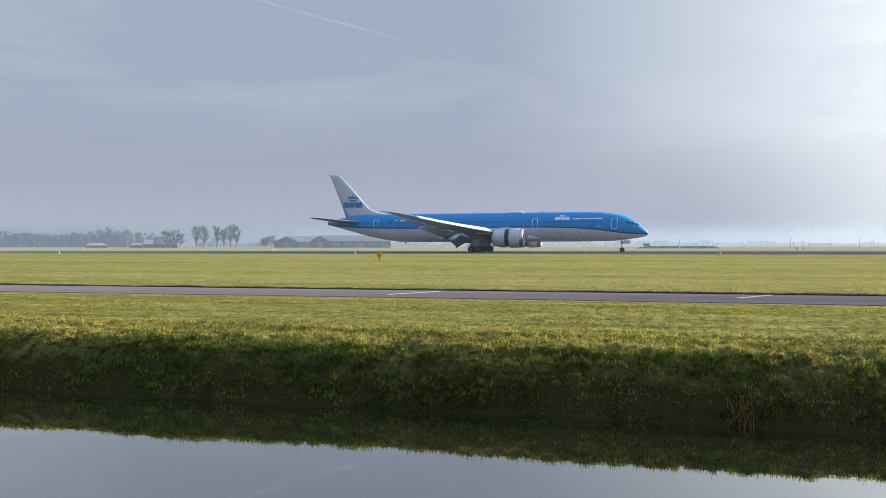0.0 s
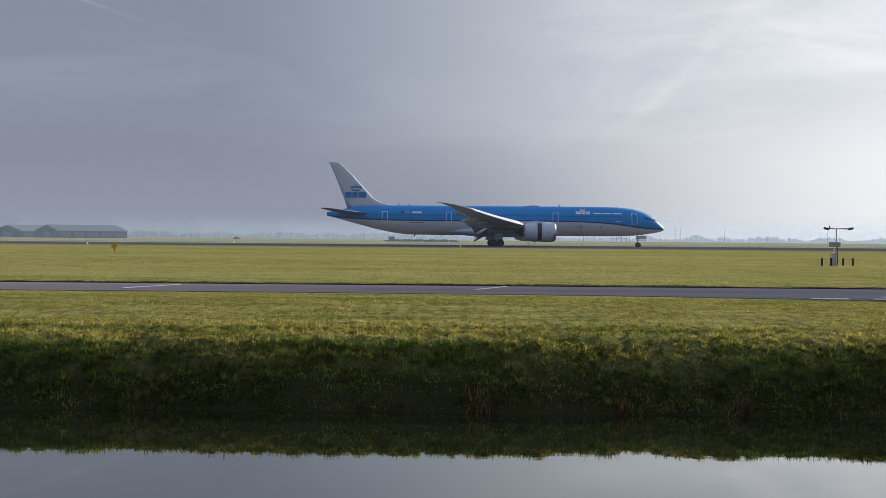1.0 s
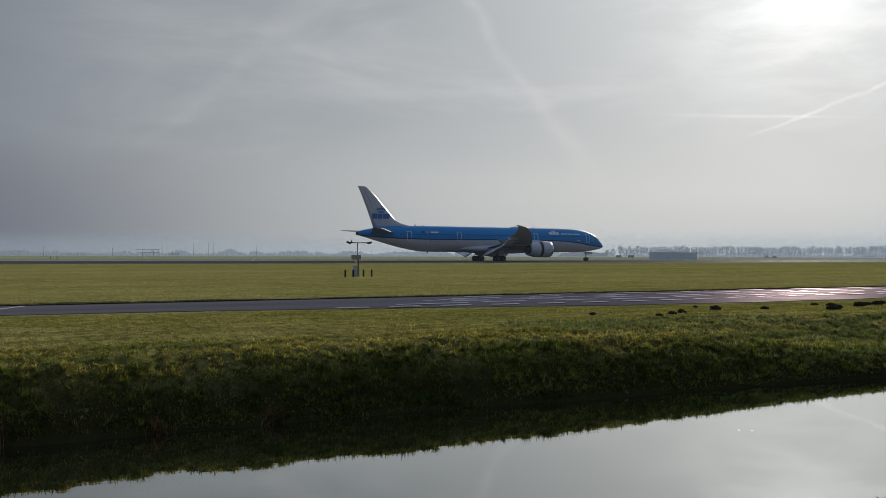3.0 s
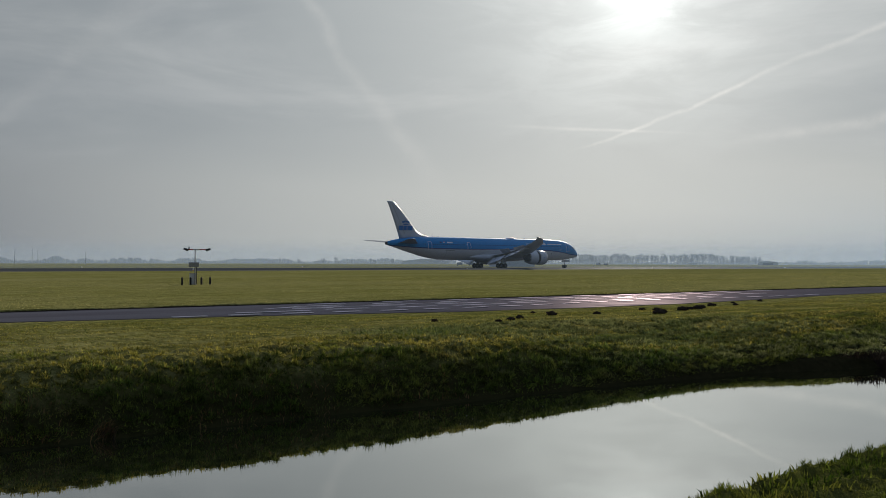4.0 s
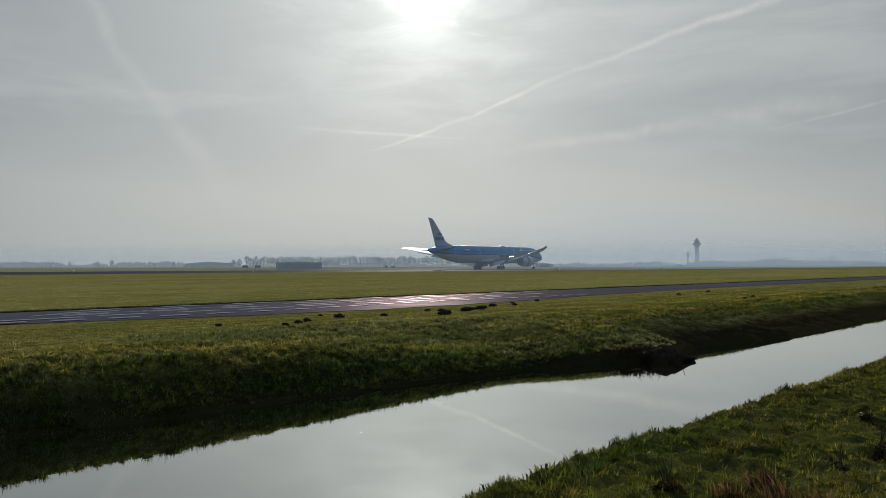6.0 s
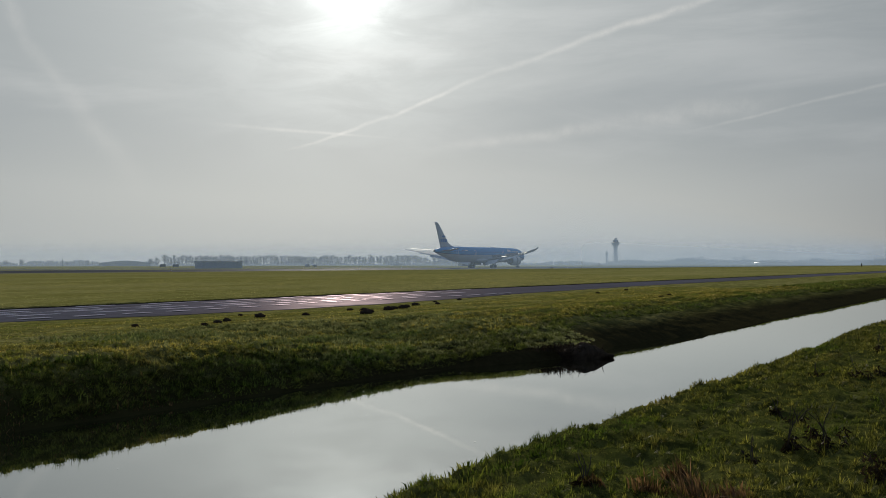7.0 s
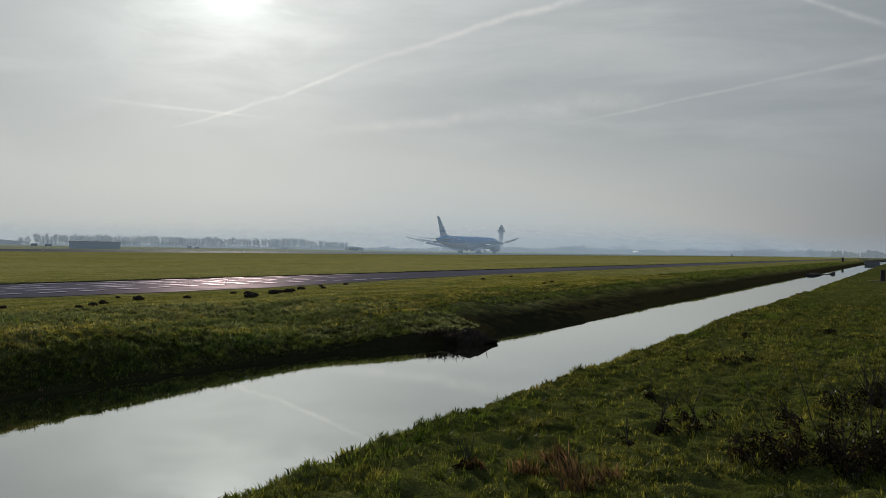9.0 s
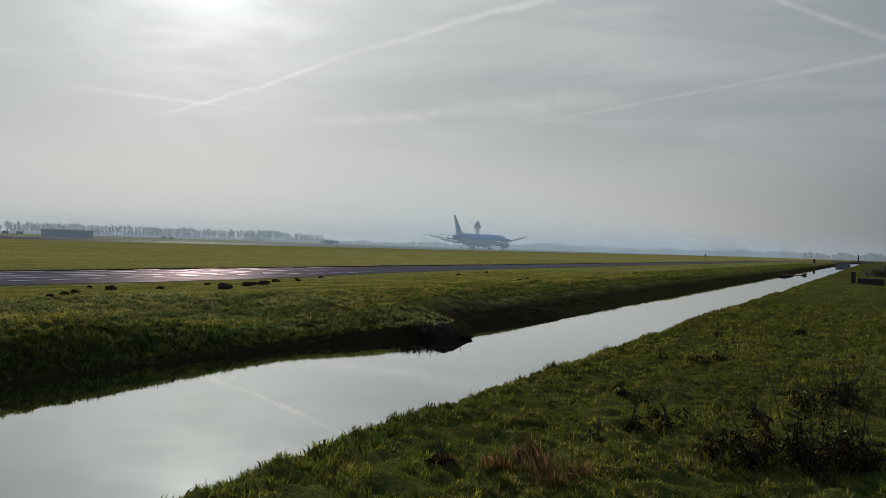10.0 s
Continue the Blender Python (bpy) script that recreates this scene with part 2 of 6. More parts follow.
def water_material():
    m, N = material("ditch_water")
    co = N.add("TexCoord").outputs["Object"]
    murk = N.mix(N.noise(co, 0.5, 4), (0.012, 0.015, 0.008), (0.024, 0.027, 0.014))
    d = N.add("BsdfDiffuse", Roughness=0.5)
    N.link(murk, d.inputs["Color"])
    g = N.add("BsdfGlossy", Roughness=0.008)
    g.inputs["Color"].default_value = (0.945, 0.96, 0.94, 1)
    b = N.add("Bump", Strength=0.018, Distance=0.02)
    N.link(N.noise(N.scaled(co, (0.5, 1.3, 1)), 5.0, 3), b.inputs["Height"])
    N.link(b.outputs["Normal"], g.inputs["Normal"])
    fres = N.add("Fresnel", IOR=1.9)
    mx = N.add("MixShader")
    N.link(N.ramp(fres.outputs[0], 0.0, 0.7, 0.25, 0.95), mx.inputs[0])
    N.link(d.outputs[0], mx.inputs[1])
    N.link(g.outputs[0], mx.inputs[2])
    o = N.add("OutputMaterial")
    N.link(mx.outputs[0], o.inputs["Surface"])
    return m


def fuselage_paint():
    """Blue above, a dark line along the side, pale grey below."""
    m, N = material("airliner_paint")
    co = N.add("TexCoord").outputs["Object"]
    xyz = N.tree.nodes.new("ShaderNodeSeparateXYZ")
    N.link(co, xyz.inputs[0])
    back = N.math("DIVIDE", xyz.outputs["X"], -68.28)
    curve = N.tree.nodes.new("ShaderNodeFloatCurve")
    pts = [(0, 3.62), (3, 3.66), (5.5, 3.86), (8.6, 4.3), (12.5, 4.68), (16.3, 4.88), (24, 5.0), (56, 5.0), (63.7, 5.35), (68.28, 5.75)]
    cm = curve.mapping.curves[0]
    while len(cm.points) < len(pts):
        cm.points.new(0.5, 0.5)
    for q, (s, z) in zip(cm.points, pts):
        q.location = (s / 68.28, z / 10)
    curve.mapping.update()
    N.link(back, curve.inputs["Value"])
    line = N.math("MULTIPLY", curve.outputs[0], 10.0)
    over = N.math("SUBTRACT", xyz.outputs["Z"], line)
    dirt = N.noise(N.scaled(co, (0.15, 1, 1)), 1.2, 5, 0.6)
    grey = N.mix(N.ramp(dirt, 0.3, 0.7), (0.58, 0.61, 0.66), (0.66, 0.68, 0.71))
    blue = N.mix(N.ramp(dirt, 0.3, 0.7), (0.002, 0.235, 0.58), (0.003, 0.27, 0.65))
    col = N.mix(N.math("GREATER_THAN", over, 0.0), grey, (0.010, 0.035, 0.20))
    col = N.mix(N.math("GREATER_THAN", over, 0.24), col, blue)
    # radome and frame joints
    ring = N.math("LESS_THAN", N.math("ABSOLUTE", N.math("SUBTRACT", N.math("FRACT", N.math("MULTIPLY", back, 6.0)), 0.5)), 0.004)
    col = N.mix(N.math("MULTIPLY", ring, 0.35), col, (0.02, 0.05, 0.12))
    p = N.add("BsdfPrincipled", Roughness=0.55)
    p.inputs["Specular IOR Level"].default_value = 0.25
    p.inputs["Coat Weight"].default_value = 0.05
    p.inputs["Coat Roughness"].default_value = 0.3
    N.link(col, p.inputs["Base Color"])
    surface(N, p, N.noise(co, 0.8, 2), 0.04, 0.05)
    return m


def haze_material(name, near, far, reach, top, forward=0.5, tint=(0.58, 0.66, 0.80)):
    """A tinted sheet standing in for haze: thicker with distance, thinning out upwards."""
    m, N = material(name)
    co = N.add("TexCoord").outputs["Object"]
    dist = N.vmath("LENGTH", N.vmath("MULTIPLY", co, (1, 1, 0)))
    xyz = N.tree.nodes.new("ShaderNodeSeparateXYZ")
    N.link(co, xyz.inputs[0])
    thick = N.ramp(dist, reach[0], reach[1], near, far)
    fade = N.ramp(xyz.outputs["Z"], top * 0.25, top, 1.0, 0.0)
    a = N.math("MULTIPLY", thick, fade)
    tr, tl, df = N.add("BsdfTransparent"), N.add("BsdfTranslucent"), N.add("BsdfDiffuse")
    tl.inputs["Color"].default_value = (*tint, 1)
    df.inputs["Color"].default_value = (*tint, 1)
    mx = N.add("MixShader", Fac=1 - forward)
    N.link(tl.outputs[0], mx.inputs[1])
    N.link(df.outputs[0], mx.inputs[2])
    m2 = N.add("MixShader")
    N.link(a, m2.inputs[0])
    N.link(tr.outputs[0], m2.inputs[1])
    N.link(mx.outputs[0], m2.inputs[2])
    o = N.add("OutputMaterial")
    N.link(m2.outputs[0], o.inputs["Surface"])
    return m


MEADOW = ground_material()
GRASS = blade_material("grass_blades", (0.018, 0.030, 0.005), (0.32, 0.315, 0.055), (0.29, 0.25, 0.065), 0.42, (0.11, 0.20, 0.02))
FIELD = blade_material("field_blades", (0.33, 0.32, 0.10), (0.54, 0.485, 0.20), (0.46, 0.43, 0.19), 0.4, (0.22, 0.28, 0.085), 0.01)
# sun on the verge and shade on the bank are put into these colours
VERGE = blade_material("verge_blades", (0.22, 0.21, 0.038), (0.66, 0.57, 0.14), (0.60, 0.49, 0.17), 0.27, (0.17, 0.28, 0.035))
SHADED_BANK = blade_material("rank_bank_grass", (0.050, 0.072, 0.016), (0.30, 0.35, 0.075), (0.22, 0.19, 0.07), 0.32, (0.14, 0.24, 0.04), 0.012)
# dewy tussocks: the grey sheen of the low sun is put into their colour
SUNSHEEN = blade_material("dewy_tussocks", (0.09, 0.115, 0.035), (0.38, 0.40, 0.17), (0.34, 0.33, 0.15), 0.42, (0.17, 0.24, 0.07), 0.03)
STRAW = blade_material("dead_straw", (0.09, 0.055, 0.026), (0.30, 0.18, 0.08), (0.20, 0.12, 0.055), 0.35)
DEAD = blade_material("withered_weed", (0.014, 0.010, 0.007), (0.055, 0.038, 0.022), (0.03, 0.022, 0.012), 0.15)
TWIG = plain("bare_twig", (0.045, 0.036, 0.026), 0.8, vary=0.3)
EARTH = plain("molehill_earth", (0.045, 0.036, 0.027), 0.95, vary=0.35, scale=8, bump=0.9, bump_scale=25, spec=0.0)
ROAD = asphalt_material("road_asphalt", (0.215, 0.195, 0.200), (0.285, 0.262, 0.268), 0.42, 0.016, (1.0, 0.82, 0.94))
RUNWAY = asphalt_material("runway_asphalt", (0.085, 0.082, 0.085), (0.13, 0.126, 0.13), 0.6, 0.025)
CONCRETE = asphalt_material("runway_shoulder", (0.15, 0.145, 0.14), (0.20, 0.195, 0.185), 0.6, 0.025)
# line paint, made paler and pinker to carry the sun's sheen
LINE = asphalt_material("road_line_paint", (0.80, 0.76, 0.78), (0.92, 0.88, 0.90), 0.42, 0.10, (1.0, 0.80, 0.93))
WATER = water_material()
PAINT = fuselage_paint()
WHITE = plain("white_grey_paint", (0.55, 0.60, 0.67), 0.32, vary=0.05, scale=0.8)
WINGGREY = plain("wing_grey", (0.40, 0.42, 0.45), 0.38, vary=0.08, scale=0.6)
# tailplane lies in shadow; that shade is put into a darker grey
TAILSHADE = plain("tailplane_grey", (0.20, 0.22, 0.26), 0.4, vary=0.08, scale=0.6)
BELLY = plain("flap_grey", (0.36, 0.37, 0.39), 0.42, vary=0.08, scale=0.8)
STEEL = plain("bright_metal", (0.55, 0.55, 0.56), 0.28, metal=1.0, vary=0.08)
DARKMETAL = plain("dark_metal", (0.055, 0.055, 0.06), 0.45, metal=0.6, vary=0.2)
RUBBER = plain("tyre_rubber", (0.018, 0.018, 0.019), 0.75, vary=0.2, scale=6)
CABIN = plain("cabin_pane", (0.012, 0.07, 0.20), 0.25, vary=0.1)
RIM = plain("wheel_rim", (0.10, 0.10, 0.11), 0.5, metal=0.4)
GLASSY = plain("cabin_glass", (0.012, 0.016, 0.026), 0.10, vary=0.1)
LOGO_BLUE = plain("logo_blue", (0.010, 0.16, 0.50), 0.35, vary=0.05)
NAVY = plain("navy_paint", (0.012, 0.03, 0.13), 0.35, vary=0.05)
LOGO_WHITE = plain("title_white", (0.80, 0.82, 0.84), 0.35, vary=0.04)
RED = plain("red_paint", (0.45, 0.03, 0.025), 0.45)
YELLOW = plain("sign_yellow", (0.72, 0.36, 0.015), 0.5, vary=0.1)
BLACK = plain("black_plastic", (0.015, 0.015, 0.017), 0.5, vary=0.2)
CABINET = plain("cabinet_white", (0.62, 0.64, 0.66), 0.45, vary=0.08)
GALV = plain("galvanised_steel", (0.33, 0.34, 0.35), 0.5, metal=0.5, vary=0.15)
CLAD = plain("steel_cladding", (0.16, 0.175, 0.20), 0.5, vary=0.1)
SHEDSTEEL = plain("pale_blue_steel", (0.40, 0.46, 0.53), 0.5, vary=0.08)
BARNWALL = plain("barn_cladding", (0.11, 0.125, 0.14), 0.6, vary=0.12, scale=0.5)
BARNROOF = plain("barn_roof", (0.19, 0.20, 0.21), 0.6, vary=0.1, scale=0.5)
BRICK = plain("dark_brick", (0.085, 0.072, 0.068), 0.8, vary=0.2)
CONC = plain("weathered_concrete", (0.27, 0.27, 0.26), 0.8, vary=0.15, bump=0.3)
BARK = plain("winter_bark", (0.065, 0.058, 0.05), 0.9, vary=0.2)
WOOD = plain("weathered_wood", (0.055, 0.046, 0.038), 0.85, vary=0.25, scale=5, bump=0.5)
MOUND = plain("mound_turf", (0.055, 0.058, 0.032), 0.9, vary=0.3, scale=0.5, spec=0.0)
PANE = plain("far_window", (0.03, 0.035, 0.04), 0.15)


# ---- building helpers ----
def mesh_of(bm, mat, smooth=False):
    me = bpy.data.meshes.new("mesh")
    bmesh.ops.recalc_face_normals(bm, faces=bm.faces)
    if smooth:
        for f in bm.faces:
            f.smooth = True
    bm.to_mesh(me)
    bm.free()
    me.materials.append(mat)
    return me


def part(name, bm, mat, parent, label="", smooth=False):
    ob = new(name, mesh_of(bm, mat, smooth) if isinstance(bm, bmesh.types.BMesh) else bm)
    ob.parent = parent
    if label:
        tagged(ob, label)
    return ob


def thing(name, label, category, m=None, group="", kind=""):
    """An empty at the thing's base that carries its parts."""
    ob = new(name)
    ob.empty_display_size = 0.2
    if m is not None:
        ob.matrix_basis = m
    return tagged(ob, label, category, group, kind)


def one(name, bm, mat, label, category, group="", kind="", smooth=False):
    ob = new(name, mesh_of(bm, mat, smooth) if isinstance(bm, bmesh.types.BMesh) else bm)
    return tagged(ob, label, category, group, kind)


def box(bm, centre, size, m=None, bevel=0.0):
    geo = bmesh.ops.create_cube(bm, size=1.0)
    vs = geo["verts"]
    bmesh.ops.scale(bm, vec=size, verts=vs)
    if bevel:
        es = list({e for v in vs for e in v.link_edges})
        r = bmesh.ops.bevel(bm, geom=es, offset=bevel, segments=2, affect="EDGES", profile=0.5)
        vs = list({v for f in r["faces"] for v in f.verts} | {v for v in vs if v.is_valid})
    if m is not None:
        bmesh.ops.transform(bm, matrix=m, verts=vs)
    bmesh.ops.translate(bm, vec=centre, verts=vs)
    return bm


def boxed(centre, size, m=None, bevel=0.0):
    return box(bmesh.new(), centre, size, m, bevel)


def tube(bm, a, b, r0, r1=None, n=8, caps=True):
    """A tapered rod from a to b."""
    a, b = Vector(a), Vector(b)
    r1 = r0 if r1 is None else r1
    axis = (b - a).normalized()
    side = axis.orthogonal().normalized()
    other = axis.cross(side)
    rings = []
    for p, r in ((a, r0), (b, r1)):
        rings.append([bm.verts.new(p + (side * math.cos(2 * math.pi * k / n) + other * math.sin(2 * math.pi * k / n)) * r) for k in range(n)])
    for k in range(n):
        bm.faces.new((rings[0][k], rings[0][(k + 1) % n], rings[1][(k + 1) % n], rings[1][k]))
    if caps:
        bm.faces.new(rings[0][::-1])
        bm.faces.new(rings[1])
    return bm


def loft(rings, caps=True, bm=None):
    """A skin over closed rings with the same number of points."""
    bm = bm or bmesh.new()
    made = [[bm.verts.new(p) for p in ring] for ring in rings]
    n = len(made[0])
    for a, b in zip(made, made[1:]):
        for k in range(n):
            bm.faces.new((a[k], a[(k + 1) % n], b[(k + 1) % n], b[k]))
    if caps:
        bm.faces.new(made[0][::-1])
        bm.faces.new(made[-1])
    return bm


def lathe(profile, n=32, bm=None, centre=(0, 0, 0)):
    """Turned about the x axis through centre; profile rows of (x, radius)."""
    rings = []
    for x, r in profile:
        rings.append([(centre[0] + x, centre[1] + r * math.cos(2 * math.pi * k / n), centre[2] + r * math.sin(2 * math.pi * k / n)) for k in range(n)])
    return loft(rings, False, bm)


def prism(outline, thick, bm=None, m=None):
    """A flat outline in the x, z plane with thickness along y."""
    bm = bm or bmesh.new()
    a = [bm.verts.new((x, -thick / 2, z)) for x, z in outline]
    b = [bm.verts.new((x, thick / 2, z)) for x, z in outline]
    bm.faces.new(a)
    bm.faces.new(b[::-1])
    for k in range(len(a)):
        bm.faces.new((a[k], b[k], b[(k + 1) % len(a)], a[(k + 1) % len(a)]))
    if m is not None:
        bmesh.ops.transform(bm, matrix=m, verts=a + b)
    return bm


def raw_mesh(name, verts, faces, mat, smooth=False):
    """Quads or triangles straight from arrays."""
    me = bpy.data.meshes.new(name)
    verts, faces = np.asarray(verts, np.float32), np.asarray(faces, np.int32)
    n, k = faces.shape
    me.vertices.add(len(verts))
    me.vertices.foreach_set("co", verts.ravel())
    me.loops.add(n * k)
    me.loops.foreach_set("vertex_index", faces.ravel())
    me.polygons.add(n)
    me.polygons.foreach_set("loop_start", np.arange(0, n * k, k, dtype=np.int32))
    if smooth:
        me.polygons.foreach_set("use_smooth", np.ones(n, bool))
    me.update(calc_edges=True)
    me.materials.append(mat)
    return me


def value_noise(x, y, seed=0):
    """Smooth noise from 0 to 1 on arrays."""
    xi, yi = np.floor(x).astype(np.int64), np.floor(y).astype(np.int64)
    fx, fy = x - xi, y - yi
    fx, fy = fx * fx * (3 - 2 * fx), fy * fy * (3 - 2 * fy)

    def h(a, b):
        v = (a * 374761393 + b * 668265263 + seed * 974634777) & 0x7FFFFFFF
        v = ((v ^ (v >> 13)) * 1274126177) & 0x7FFFFFFF
        return ((v ^ (v >> 16)) & 0xFFFF) / 65535.0
    return (h(xi, yi) * (1 - fx) + h(xi + 1, yi) * fx) * (1 - fy) + (h(xi, yi + 1) * (1 - fx) + h(xi + 1, yi + 1) * fx) * fy


def rough_noise(x, y, seed=0, octaves=3):
    v, a, t = 0, 1.0, 0
    for k in range(octaves):
        v = v + a * value_noise(x * 2 ** k, y * 2 ** k, seed + k)
        t += a
        a *= 0.5
    return v / t


def knolls(x, y, per_metre, seed):
    """Rounded hummocks from 0 to 1 on arrays, one to a jittered cell."""
    u, v = x * per_metre, y * per_metre
    iu, iv = np.floor(u), np.floor(v)
    best = np.full(np.shape(u), 9.0)
    for a in (-1, 0, 1):
        for b in (-1, 0, 1):
            cu, cv = iu + a, iv + b
            h = np.sin(cu * 127.1 + cv * 311.7 + seed) * 43758.5453
            k = np.sin(cu * 269.5 + cv * 183.3 + seed) * 24634.6345
            g = h - np.floor(h)
            q = k - np.floor(k)
            d = np.hypot(u - cu - 0.15 - 0.7 * g, v - cv - 0.15 - 0.7 * q) / (0.62 + 0.5 * q)
            best = np.minimum(best, d)
    return np.clip(1 - best ** 2, 0, 1) ** 0.8


# ---- the ground: near bank, ditch, far bank, road bed, field ----
WATER_Z = -0.78
ROAD_Y = (24.6, 29.4)
RUN_Y = (148.0, 225.0)


def water_edge(x):
    return np.interp(x, [-60, -10, 0, 6, 10, 14, 17, 19, 21, 22.5, 24, 27, 30, 34, 45, 60, 130, 400],
                     [12.0, 12.0, 12.0, 11.9, 11.6, 11.3, 10.9, 10.25, 9.5, 9.8, 10.2, 9.9, 9.4, 9.5, 9.8, 9.9, 9.7, 9.6])


def bank_top(x):
    return np.interp(x, [-60, 5, 10, 16, 18, 20, 24, 30, 40, 400], [13.1, 13.1, 13.0, 12.6, 12.3, 12.2, 12.4, 12.6, 12.9, 12.9])


def road_near(x):
    return np.interp(x, [-60, -5, 4, 10, 14, 18, 23, 28, 34, 42, 60, 400], [25.3, 25.3, 25.0, 24.0, 23.1, 22.0, 21.5, 21.4, 22.0, 23.0, 24.0, 24.4])


def ground_z(x, y):
    x, y = np.asarray(x, float), np.asarray(y, float)
    wob = (rough_noise(x * 0.5, y * 0.5, 3) - 0.5)
    fine = (rough_noise(x * 2.2, y * 2.2, 7) - 0.5)
    lump = rough_noise(x * 4.4, y * 4.4, 19, 2) - 0.5
    edge = 3.58 + 0.22 * (rough_noise(x * 0.6, x * 0 + 0.5, 11) - 0.5)
    near = 0.10 * wob + 0.08 * fine + 0.05 * lump - 0.065 + 0.105 * knolls(x + 0.1 * fine, y, 4.6, 3.0) * np.interp(x, [-2, 3, 36, 42], [0.4, 1, 1, 0.4])
    fall = np.clip((y - edge) / 0.9, 0, 1.6)
    near = near - 0.85 * fall ** 1.15
    wy, ty = water_edge(x), bank_top(x)
    wy = wy + 0.22 * (rough_noise(x * 0.8, x * 0 + 9.5, 13) - 0.5)
    ty = ty + 0.3 * (rough_noise(x * 0.7, x * 0 + 4.5, 17) - 0.5)
    u = (y - wy) / np.maximum(ty - wy, 0.2)
    rise = np.where(u > 0, 1 - (1 - np.clip(u / 1.3, 0, 1)) ** 1.8, np.clip(u, -1.2, 0) * 0.8)
    far = WATER_Z + (0.78 + 0.07) * rise + (0.09 * wob + 0.09 * fine + 0.08 * lump - 0.04) * np.clip(u * 4, 0, 1) * np.where(y > 14.5, 0.35, 1.0)
    # where the bank has slumped it runs down gently to a low step at the water
    slump = np.exp(-((x - 18.0) / 5.0) ** 2)
    gentle = WATER_Z + 0.17 * np.clip((y - wy) / 0.2, -2.5, 1) + 0.67 * np.clip((y - wy - 0.2) / 4.9, 0, 1) ** 0.88
    far = far * (1 - slump) + gentle * slump
    # tussocky relief, strongest along the brow
    rough = np.clip((y - wy - 0.1) / 0.35, 0, 1) * np.interp(y - ty, [-1.2, -0.4, 1.2, 3.0], [0.045, 0.11, 0.09, 0.02])
    far = far + rough * (knolls(x + 0.15 * wob, y, 4.2, 1.0) - 0.45)
    z = np.where(y < 7.2, np.maximum(near, -1.5), np.maximum(far, -1.5))
    # the road bed and the raised sod beyond it
    on_road = (y > road_near(x) + 0.04) & (y < ROAD_Y[1] + 0.02)
    sod = np.where(y >= ROAD_Y[1] + 0.02, 0.055 + 0.05 * fine + 0.06 * wob * np.exp(-np.maximum(y - 29.4, 0) / 12), 0)
    z = np.where(y > ROAD_Y[1] + 0.02, sod, z)
    # the verge falls away to the edge of the road
    verge = (y > 14) & (y <= road_near(x) + 0.04)
    z = np.where(verge, z + (-0.015 - z) * np.clip((y - (road_near(x) - 4.0)) / 3.9, 0, 1) ** 0.7, z)
    z = np.where(on_road, -0.05, z)
    z = np.where(y > 60, 0.07, z)
    z = np.where((y > RUN_Y[0] + 0.5) & (y < RUN_Y[1] - 0.5), -0.3, z)
    return z


def steps(*runs):
    out = []
    for a, b, d in runs:
        out.extend(np.arange(a, b, d))
    return np.array(out + [runs[-1][1]])


gx = np.unique(np.concatenate([-np.geomspace(46, 4800, 26)[::-1], steps((-45, -24, 0.3), (-24, -10, 0.10), (-10, 30, 0.07), (30, 40, 0.12), (40, 70, 0.3)), steps((70.5, 240, 2.0)), np.geomspace(242, 4800, 22)]).round(3))
gy = np.unique(np.concatenate([-np.geomspace(9, 3000, 18)[::-1], steps((-8, -3, 0.3)), steps((-3, -0.8, 0.14)), steps((-0.8, 4.4, 0.07)), steps((4.4, 5.4, 0.2)), steps((5.6, 8.6, 0.8)),
                               steps((8.8, 15.6, 0.08)), steps((15.7, 20.9, 0.18)), steps((21.0, 25.5, 0.14)), [29.38, 29.41, 29.43, 29.5], steps((29.7, 40, 0.5)), steps((42, 61, 3.0)),
                               [100, 147, 148.4, 148.6, 186, 224.4, 224.6, 226], np.geomspace(240, 4800, 24)]).round(3))
GX, GY = np.meshgrid(gx, gy)
GZ = ground_z(GX, GY)
idx = np.arange(GX.size).reshape(GX.shape)
quads = np.stack([idx[:-1, :-1], idx[:-1, 1:], idx[1:, 1:], idx[1:, :-1]], -1).reshape(-1, 4)
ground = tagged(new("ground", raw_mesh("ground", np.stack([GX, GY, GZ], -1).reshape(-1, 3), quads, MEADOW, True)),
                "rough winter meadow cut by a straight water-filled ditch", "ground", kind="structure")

wx = np.array([-900.0, -60, 0, 60, 210, 460])
wv = [(x, y, WATER_Z) for x in wx for y in (3.2, 14.5)]
wf = [(2 * k, 2 * k + 2, 2 * k + 3, 2 * k + 1) for k in range(len(wx) - 1)]
tagged(new("water", raw_mesh("water", wv, wf, WATER)), "still dark ditch water that mirrors the pale sky", "water", kind="structure")


def strip(name, y0, y1, z0, z1, x0, x1, mat, label, category, thick=0.25, crown=0.0):
    """A long paved strip with a crown and real thickness."""
    bm = bmesh.new()
    ys = [y0 + (y1 - y0) * k / 8 for k in range(9)]
    xs = [x0, -200, 0, 60, 200, 600, x1]
    top = [[bm.verts.new((x, y, z0 + (z1 - z0) * k / 8 + crown * math.sin(math.pi * k / 8))) for k, y in enumerate(ys)] for x in xs]
    for a, b in zip(top, top[1:]):
        for k in range(8):
            bm.faces.new((a[k], b[k], b[k + 1], a[k + 1]))
    ext = bmesh.ops.extrude_face_region(bm, geom=list(bm.faces))
    bmesh.ops.translate(bm, vec=(0, 0, -thick), verts=[v for v in ext["geom"] if isinstance(v, bmesh.types.BMVert)])
    return one(name, bm, mat, label, category, kind="structure")


